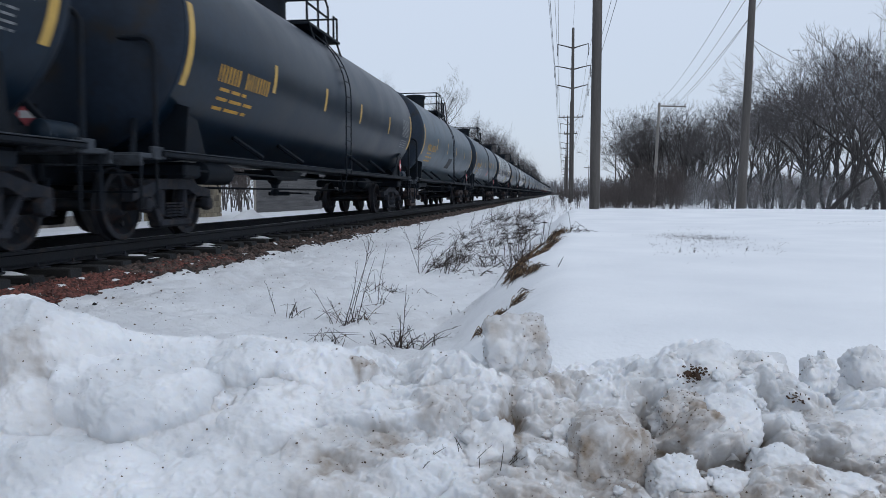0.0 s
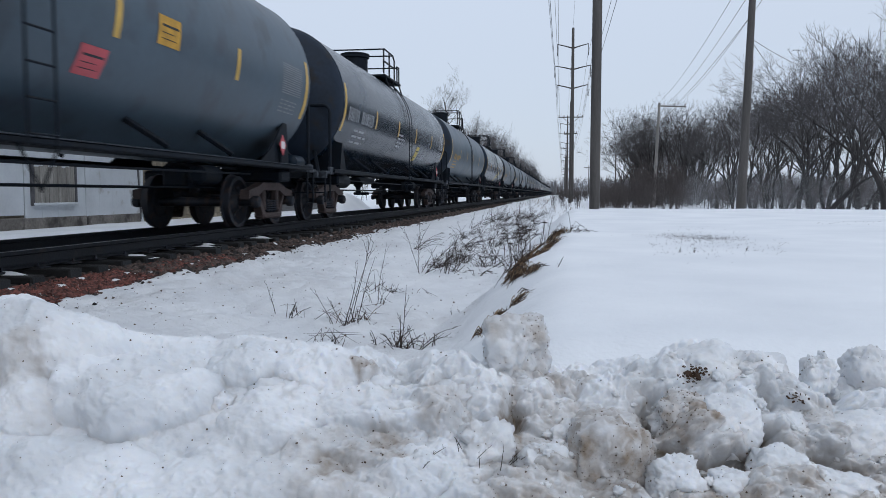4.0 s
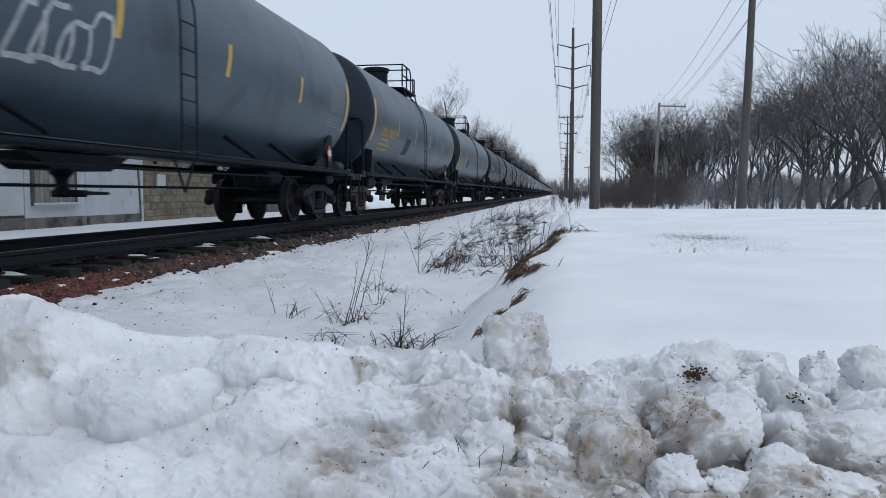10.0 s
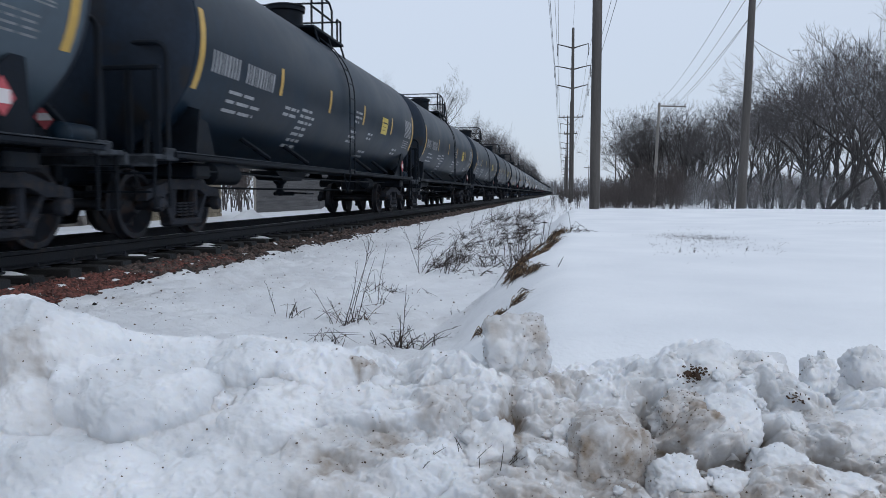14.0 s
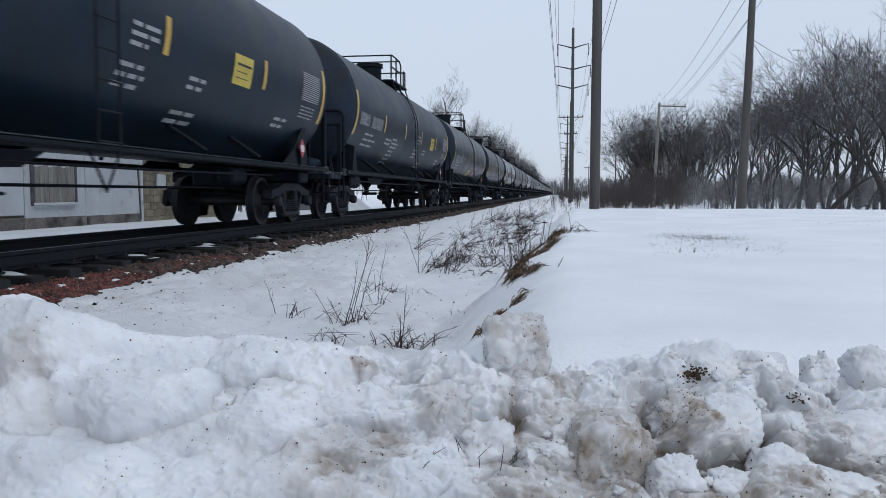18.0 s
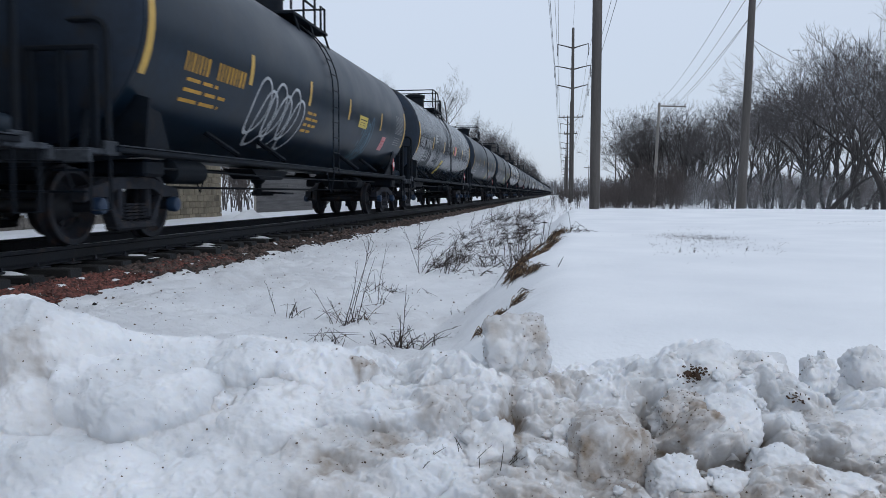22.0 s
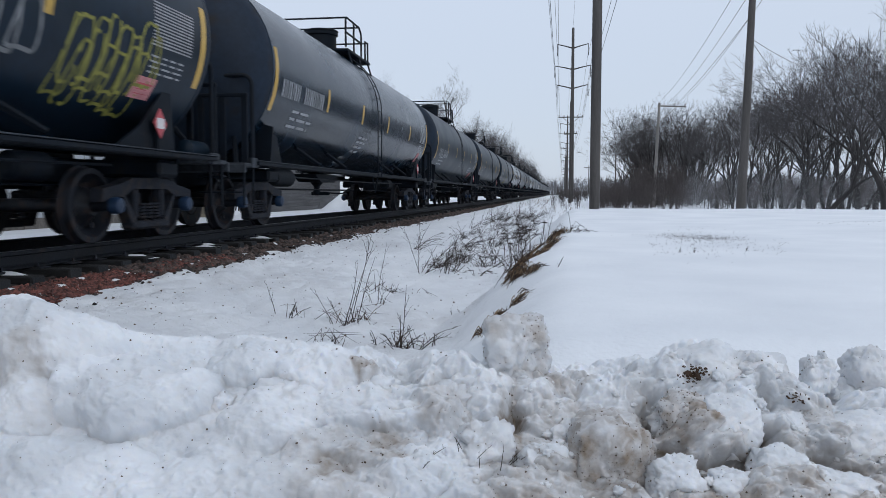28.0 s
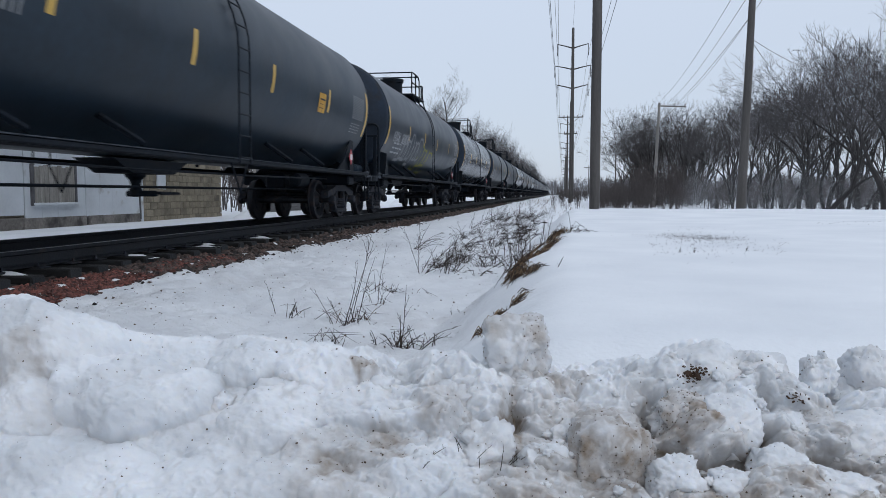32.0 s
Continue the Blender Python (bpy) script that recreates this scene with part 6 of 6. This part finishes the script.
CREST_X = [-3.2, -1.03, -0.92, -0.80, -0.70, -0.51, -0.30, -0.11, 0.0, 0.10, 0.24, 0.36, 0.45, 0.54, 0.62, 0.72, 0.80, 0.88, 1.03, 3.2]
CREST_Z = [0.34, 0.345, 0.325, 0.28, 0.240, 0.238, 0.235, 0.190, 0.20, 0.185, 0.140, 0.138, 0.150, 0.180, 0.203, 0.188, 0.14, 0.112, 0.125, 0.14]


def crest_z(x):
    return np.interp(x, CREST_X, CREST_Z)


def on_slope(px, py):
    """Right, ahead, up and share of the slope where a bearing and dip (on a scale of 1385 to the unit) meet the bank's plain face."""
    d = 1.6
    for k in range(4):
        x = (px - 784) / 1385 * d
        zc = float(crest_z(x * CREST_Y / d))
        t = math.tan(dip(py))
        s = min(1.0, (EYE_Z - t * FOOT_Y - FOOT_Z) / (zc - FOOT_Z + t * (CREST_Y - FOOT_Y)))
        d = FOOT_Y + (CREST_Y - FOOT_Y) * s
    return (px - 784) / 1385 * d, d, EYE_Z - t * d, s


bx = np.concatenate([np.linspace(-3.2, -1.16, 60), np.linspace(-1.15, 1.15, 800), np.linspace(1.16, 3.2, 60)])
bs = np.concatenate([np.linspace(-0.8, -0.12, 30), np.linspace(-0.1, 1.25, 330), np.linspace(1.27, 2.2, 50)])
X, S = np.meshgrid(bx, bs, indexing="ij")
zc = crest_z(X)
back = np.interp(X, [-3.2, -0.6, 0.0, 0.3, 3.2], [-0.75, -0.75, -0.6, -0.12, -0.12])
front = np.minimum(S, 1)
over = np.maximum(S - 1, 0)
D0 = FOOT_Y + (CREST_Y - FOOT_Y) * front + 0.75 * over
Z0 = FOOT_Z + (zc - FOOT_Z) * front - (zc - back) * step(0.0, 1.1, over) + 0.03 * np.sin(np.clip(over * 9, 0, math.pi))
ends = step(1.3, 3.0, np.abs(X))
Z0 = Z0 + (np.minimum(Z0, np.where(X < 0, -0.75, -0.28)) - Z0) * ends - 0.7 * np.clip(-0.3 - S, 0, 1)
tilt = np.interp(S, [-0.8, 0.7, 1.3, 2.2], [0.85, 0.80, 0.15, 0.0])
NY, NZ = -np.sin(tilt), np.cos(tilt)
V = S * 0.50
wx = X + 0.05 * (fbm(X * 9, V * 9) - 0.5) + 0.020 * (fbm(X * 34 + 3, V * 34) - 0.5)
wv = V + 0.05 * (fbm(X * 9 + 9, V * 9) - 0.5) + 0.020 * (fbm(X * 34, V * 34 + 7) - 0.5)
soft = np.ones_like(X)
dirt = np.zeros_like(X)


def heaps(rows):
    """Rounded heaps in the bank's face: bearing, dip, breadth, height, bulge, dirt."""
    global soft, dirt
    for px, py, w, h, bulge, soil in rows:
        size = 1.5 * bulge * (w + h) / 4
        x, d, z, s = on_slope(px, py + 0.35 * size)
        k = d / 1385
        q = ((wx - x) / (w * k / 2)) ** 2 + ((wv - s * 0.50) / (h * k / 1.5)) ** 2
        soft = soft + np.exp(np.clip(size * k * np.sqrt(np.clip(1 - q, 0, 1)) / 0.007, 0, 40)) - 1
        dirt = np.maximum(dirt, soil * step(1.3, 0.6, q))


heaps(((50, 585, 230, 110, 0.5, 0.05), (160, 590, 120, 70, 0.5, 0), (35, 640, 100, 70, 0.5, 0.35), (85, 615, 90, 60, 0.5, 0.1), (40, 700, 130, 80, 0.4, 0.12), (150, 660, 130, 110, 0.6, 0),
       (225, 675, 190, 140, 0.62, 0), (310, 685, 140, 110, 0.62, 0), (130, 800, 300, 110, 0.25, 0), (70, 860, 260, 90, 0.22, 0), (290, 850, 300, 100, 0.25, 0), (425, 640, 150, 70, 0.4, 0)))
heaps(((470, 730, 170, 120, 0.4, 0.05), (400, 790, 150, 80, 0.3, 0.05), (560, 650, 170, 80, 0.35, 0), (540, 715, 130, 70, 0.35, 0.08), (612, 672, 60, 40, 0.5, 0.1), (650, 660, 58, 50, 0.7, 0.55), (640, 715, 160, 80, 0.35, 0.05),
       (575, 790, 150, 90, 0.35, 0.28), (670, 790, 130, 80, 0.45, 0.4), (600, 855, 200, 90, 0.3, 0.25), (730, 830, 150, 100, 0.4, 0), (770, 720, 90, 90, 0.5, 0.3), (720, 730, 80, 60, 0.5, 0), (450, 850, 200, 90, 0.25, 0.05)))
heaps(((800, 675, 110, 70, 0.5, 0.05), (860, 700, 90, 90, 0.5, 0.05), (930, 690, 100, 80, 0.5, 0.25), (975, 690, 60, 46, 0.5, 0.5), (1010, 690, 70, 60, 0.5, 0.35), (1070, 705, 110, 90, 0.55, 0.02), (1120, 700, 70, 70, 0.5, 0.15), (990, 730, 90, 60, 0.45, 0.3),
       (1040, 745, 80, 60, 0.4, 0.2), (900, 760, 60, 90, 0.4, 0.75), (940, 785, 60, 50, 0.4, 0.35), (980, 800, 110, 70, 0.45, 0.08), (1165, 670, 110, 80, 0.6, 0), (955, 745, 60, 50, 0.5, 0.25)))
heaps(((1215, 735, 120, 80, 0.5, 0.65), (1180, 770, 70, 70, 0.5, 0.3), (1385, 690, 150, 80, 0.4, 0.1), (1420, 715, 90, 60, 0.5, 0.15), (1475, 760, 70, 110, 0.5, 0.3), (930, 850, 120, 90, 0.45, 0.05), (1000, 860, 90, 80, 0.4, 0.1), (1030, 800, 60, 60, 0.5, 0.1),
       (1225, 800, 60, 40, 0.3, 0.5), (1400, 860, 140, 110, 0.5, 0.05), (1520, 710, 120, 40, 0.3, 0)))
H = np.log(soft) * 0.007
for px, py, w, h, deep, soil in ((1188, 795, 76, 60, 0.06, 1.0), (1262, 825, 90, 40, 0.06, 1.0), (1335, 820, 80, 34, 0.07, 1.0), (1370, 795, 50, 46, 0.08, 1.0), (1480, 825, 66, 50, 0.06, 0.8), (905, 745, 40, 60, 0.04, 1.0), (670, 790, 60, 50, 0.02, 0.8), (585, 830, 120, 70, 0.01, 0.55), (730, 675, 80, 24, 0.03, 0.2), (1545, 832, 90, 24, 0.04, 0.8), (1165, 850, 40, 70, 0.05, 1.0),
                                 (925, 810, 60, 24, 0.03, 0.6), (1160, 745, 30, 60, 0.03, 0.8), (715, 655, 70, 50, 0.02, 0.1), (1365, 728, 30, 30, 0.03, 0.3)):
    x, d, z, s = on_slope(px, py)
    q = ((wx - x) * 1385 / d / (w / 2)) ** 2 + ((wv - s * 0.50) * 1385 / d / (h / 1.5)) ** 2
    H = H - 2.2 * deep * np.exp(-q)
    dirt = np.maximum(dirt, soil * np.exp(-0.6 * q))
rough = (0.55 + 1.25 * step(-0.35, 0.05, X)) * (0.4 + 1.2 * fbm(X * 4, V * 4 + 3))
# Lower right face tinted darker: dirt, and shading put into the colour.
dirt = np.maximum(dirt, 0.5 * step(0.0, 0.15, X) * step(0.85, 0.3, S))
fade = (1 - step(1.3, 2.0, S)) * (1 - ends)
dirt = dirt * (1 - step(1.05, 1.5, np.abs(X)))
H = H + fade * (rough * (0.024 * (lumps(wx * 13, wv * 13, 11) - 0.6) + 0.012 * (lumps(wx * 30, wv * 30, 23) - 0.6) + 0.0065 * (lumps(wx * 70, wv * 70, 5) - 0.6))
                + 0.05 * (fbm(X * 7, V * 7 + 2) - 0.5) + (0.02 + 0.012 * rough) * (fbm(X * 22, V * 22) - 0.5) + 0.006 * (fbm(X * 80, V * 80) - 0.5))
GRID = np.stack([X, D0 + NY * H, Z0 + NZ * H], -1)
me = grid_mesh("bank_face", bx, bs, S, M["dirty_snow"], np.clip(1.6 * dirt * (0.5 + 1.0 * fbm(X * 14, V * 14 + 5)), 0, 1))
me.vertices.foreach_set("co", GRID.reshape(-1, 3).ravel())
me.update()
heap = new("bank_face", me)
heap.parent = bank
FACING = pose(0, 0, 0, 0, 0, TURN)
specks = []
crust = [GRID[::2, 30:360:2].reshape(-1, 3)]


def bank_spot(r, x0, x1, s0, s1):
    """A random place on the bank's face between two bearings."""
    i, j = int(np.searchsorted(bx, x0 + (x1 - x0) * r.random())), int(np.searchsorted(bs, s0 + (s1 - s0) * r.random()))
    return GRID[i, j], float(dirt[i, j])


def chunk(px, py, w, h, seed, dirtiness, knobs=1.0, back=0.0, block=0.3):
    """A loose clod of ploughed snow lying on the bank's slope: bearing, dip, breadth and height on a scale of 1385 to the unit."""
    right, d, z, s = on_slope(px, py)
    t = (d + back) / d
    right, d, z = right * t, d * t, EYE_Z + (z - EYE_Z) * t
    w, h = w / 1385 * d, h / 1385 * d
    deep = 0.5 * (w + h)
    bm = bmesh.new()
    bmesh.ops.create_icosphere(bm, subdivisions=5, radius=1.0)
    off = Vector((seed * 3.1, seed * 1.7, seed))
    grains = []
    for v in bm.verts:
        p = v.co.copy()
        p2 = p + Vector((noise.noise(p * 3 + off), noise.noise(p * 3 - off), noise.noise(p * 3.3 + off))) * 0.14
        q = 0.86 + 0.40 * knobs * noise.noise(p * 1.3 + off) + 0.30 * knobs * abs(noise.noise(p2 * 2.3 + off)) + 0.17 * knobs * abs(noise.noise(p2 * 5 + off))
        q += 0.07 * noise.noise(p2 * 9 - off) + 0.05 * noise.noise(p2 * 19 + off) + 0.03 * noise.noise(p * 40 + off)
        flat = max(abs(p.x), abs(p.y), abs(p.z))
        co = p * q * (0.86 / flat * block + 1 - block)
        v.co = (co.x * w / 2, co.y * deep / 2, co.z * h / 2)
        soil = 0.5 + 0.9 * noise.noise(p * 1.6 + off * 2)
        grains.append(max(0.0, min(1.0, dirtiness * (0.5 + soil))))
    r = random.Random(seed)
    place = FACING @ Matrix.Translation((right, d + deep * 0.22, z)) @ Matrix.Rotation(radians(r.uniform(-12, 12)), 4, "Y")
    for v, a in zip(bm.verts, grains):
        if v.co.y < 0.1 * deep and r.random() < 0.014 + 0.22 * a * a:
            specks.append(place @ v.co)
    flat_place = FACING.inverted() @ place
    crust.append(np.array([flat_place @ v.co for v in bm.verts]))
    me = bpy.data.meshes.new("snow_chunk")
    bm.to_mesh(me)
    bm.free()
    me.polygons.foreach_set("use_smooth", [True] * len(me.polygons))
    at = me.attributes.new("dirt", "FLOAT", "POINT")
    at.data.foreach_set("value", grains)
    me.materials.append(M["dirty_snow"])
    ob = new("snow_chunk", me)
    ob.matrix_basis = place
    return tagged(ob, "rounded dirt-stained clod of snow on the bank" if dirtiness > 0.3 else "rounded white clod of snow on the bank", "snow chunk", "snow chunks on the bank")


def clods(seed, rows):
    """Loose clods: bearing, dip, breadth, height, dirt, knobbliness, blockiness."""
    for i, (px, py, w, h, soil, knobs, block) in enumerate(rows):
        chunk(px, py, w, h, seed + i, soil, knobs, block=block)


clods(3, ((917, 614, 122, 124, 0.50, 0.85, 0.38), (1262, 662, 150, 112, 0.10, 0.55, 0.1), (1345, 668, 140, 92, 0.08, 0.7, 0.2), (1302, 766, 136, 140, 0.06, 0.30, 0.25),
         (1222, 745, 112, 96, 0.75, 0.8, 0.2), (1092, 822, 176, 200, 1.0, 0.45, 0.35), (1212, 862, 108, 100, 0.06, 0.8, 0.3), (1308, 868, 92, 72, 0.06, 0.8, 0.3),
         (1418, 768, 100, 76, 0.03, 0.5, 0.2), (1402, 848, 120, 112, 0.05, 0.6, 0.3), (1464, 772, 92, 100, 0.55, 0.7, 0.2)))
clods(14, ((1540, 785, 170, 110, 0.08, 0.35, 0.45), (1520, 876, 140, 72, 0.08, 0.8, 0.3), (1464, 668, 56, 74, 0.04, 1.0, 0.5), (1562, 672, 104, 116, 0.14, 0.7, 0.3),
         (862, 802, 116, 100, 0.22, 0.9, 0.4), (800, 722, 112, 84, 0.35, 0.8, 0.3), (1444, 648, 13, 40, 0.02, 0.8, 0.4), (1467, 642, 11, 42, 0.02, 0.8, 0.4),
         (377, 726, 64, 68, 0.02, 0.45, 0.6), (1100, 712, 92, 76, 0.05, 0.7, 0.3), (1165, 684, 112, 80, 0.03, 0.7, 0.2)))
clods(25, ((1035, 712, 78, 66, 0.28, 0.9, 0.3), (985, 706, 70, 56, 0.45, 0.9, 0.3), (968, 830, 96, 90, 0.08, 0.9, 0.3), (1010, 775, 70, 62, 0.15, 0.9, 0.3),
         (646, 664, 50, 46, 0.5, 0.6, 0.2), (735, 838, 130, 90, 0.04, 0.7, 0.2), (660, 700, 90, 60, 0.05, 0.7, 0.2), (480, 715, 130, 84, 0.0, 0.55, 0.2),
         (905, 705, 70, 60, 0.35, 0.9, 0.3)))


def grain(g, p, s, r):
    g.add([(p[0] + s * a * (0.7 + 0.6 * r.random()), p[1] + s * b * (0.7 + 0.6 * r.random()), p[2] + s * c) for a, b, c in ((1, 0, 0), (-1, 0, 0), (0, 1, 0), (0, -1, 0), (0, 0, 1), (0, 0, -1))],
          [(0, 2, 4), (2, 1, 4), (1, 3, 4), (3, 0, 4), (2, 0, 5), (1, 2, 5), (3, 1, 5), (0, 3, 5)])


# small broken lumps of snow strewn over the bank
bm = bmesh.new()
bmesh.ops.create_icosphere(bm, subdivisions=3, radius=1.0)
ball_v, ball_f = [v.co.copy() for v in bm.verts], [[v.index for v in f.verts] for f in bm.faces]
bm.free()
r = random.Random(31)
g = Geo()
for i in range(110):
    (x, d, z), soil = bank_spot(r, 0.0, 0.95, 0.0, 1.0)
    s = 0.004 + 0.011 * r.random() ** 2
    off = Vector((i, i * 0.7, 2 * i))
    g.add([(x + s * p.x * q, d + s * p.y * q, z + s * p.z * q * 0.8) for p, q in ((p, 0.5 + 0.9 * abs(noise.noise(p * 1.7 + off)) + 0.8 * abs(noise.noise(p * 4 + off))) for p in ball_v)], ball_f)
rubble = part("snow_rubble", g, M["dirty_snow"], bank, "small broken lumps of snow")
rubble.data.polygons.foreach_set("use_smooth", [True] * len(rubble.data.polygons))
rubble["kind"] = "stuff"

# dark specks on the ditch snow
r = np.random.default_rng(44)
g = Geo()
for i in range(1100):
    x, y = -4.5 + 3.8 * r.random() ** 1.6, 4.5 + 14 * r.random() ** 1.4
    s = 0.003 + 0.009 * r.random() ** 2
    grain(g, (x, y, float(ground_z(x, y)) + s * 0.3), s, r)
tagged(new("ditch_specks", g.mesh("ditch_specks", M["crumb"])), "dark specks of dirt scattered over the ditch snow", "dirt", kind="stuff")

# crumbs of dirt on the bank
r = np.random.default_rng(12)
g = Geo()
for i in range(4200):
    p, soil = bank_spot(r, -1.0, 0.95, 0.0, 1.1) if i > 500 else bank_spot(r, -0.32, 0.12, 0.1, 1.0)
    if r.random() < 0.10 + soil * soil:
        s = 0.0010 + 0.0022 * r.random() ** 3
        grain(g, p, s, r)
crumbs = part("dirt_crumbs", g, M["crumb"], bank, "scattered brown crumbs of dirt")
crumbs["kind"] = "stuff"
g = Geo()
for p in specks:
    grain(g, p, 0.0008 + 0.0018 * r.random() ** 2, r)
tagged(new("dirt_specks", g.mesh("dirt_specks", M["crumb"])), "brown specks of dirt stuck to the snow clods", "dirt", kind="stuff")


def face_of(px, py, d):
    """How far ahead the bank's snow first stands in a bearing and dip; d where there is none."""
    v = np.concatenate(crust)
    near = (np.abs(v[:, 0] / v[:, 1] - (px - 784) / 1385) < 0.005) & (np.abs((EYE_Z - v[:, 2]) / v[:, 1] - math.tan(dip(py))) < 0.005)
    return float(v[near, 1].min()) if near.any() else d


def litter(px, py, d, bits, spread, seed, label):
    """A small clump of dead leaves and bark caught in the snow."""
    r = random.Random(seed)
    clump = empty("leaf_litter", FACING @ Matrix.Translation(on_slope(px, py)[:3]), label, "dead leaves", "dead leaves in the snow")
    for i in range(bits):
        s = r.uniform(0.0016, 0.0046) if i or bits < 60 else 0.015
        g = Geo()
        pts = [(-s, 0, 0), (-0.4 * s, 0.5 * s, 0.2 * s), (0.5 * s, 0.45 * s, 0.1 * s), (s, 0, 0.3 * s), (0.4 * s, -0.5 * s, 0.05 * s), (-0.5 * s, -0.4 * s, 0.15 * s)]
        g.add(pts + [(a, b, z + 0.0012) for a, b, z in pts], [(0, 5, 4, 3, 2, 1), (6, 7, 8, 9, 10, 11)] + [(k, (k + 1) % 6, (k + 1) % 6 + 6, k + 6) for k in range(6)])
        o = part("leaf", g, M["leaf"] if i % 3 else M["crumb"], clump)
        qx, qy = (px + r.gauss(0, spread), py + r.gauss(0, spread * 0.55)) if i else (px + 0.5 * spread, py + 4)
        e = face_of(qx, qy, d) - (0.002 if i or bits < 60 else 0.010)
        at = FACING @ Vector(((qx - 784) / 1385 * e, e, EYE_Z - math.tan(dip(qy)) * e))
        o.matrix_basis = clump.matrix_basis.inverted() @ Matrix.Translation(at) @ pose(0, 0, 0, r.uniform(40, 110), r.uniform(-40, 40), r.uniform(0, 360))


litter(1232, 662, 1.8, 130, 12, 4, "clump of dark dead leaves stuck in the snow clod")
litter(1418, 704, 1.8, 26, 15, 5, "a few brown leaf scraps on the snow")
for i, (px, py, h, n) in enumerate(((806, 815, 0.045, 3), (826, 805, 0.05, 4), (845, 800, 0.04, 3), (775, 788, 0.028, 1), (882, 818, 0.028, 3))):
    d = face_of(px, py, 1.6) + 0.002
    w = weed(0, 0, h, n, 980 + i, 0.9, "stem", "thin dry stems sticking out of the snow bank", "stems in the bank", thick=0.22)
    w.matrix_basis = FACING @ Matrix.Translation(((px - 784) / 1385 * d, d, EYE_Z - math.tan(dip(py)) * d))

motions()
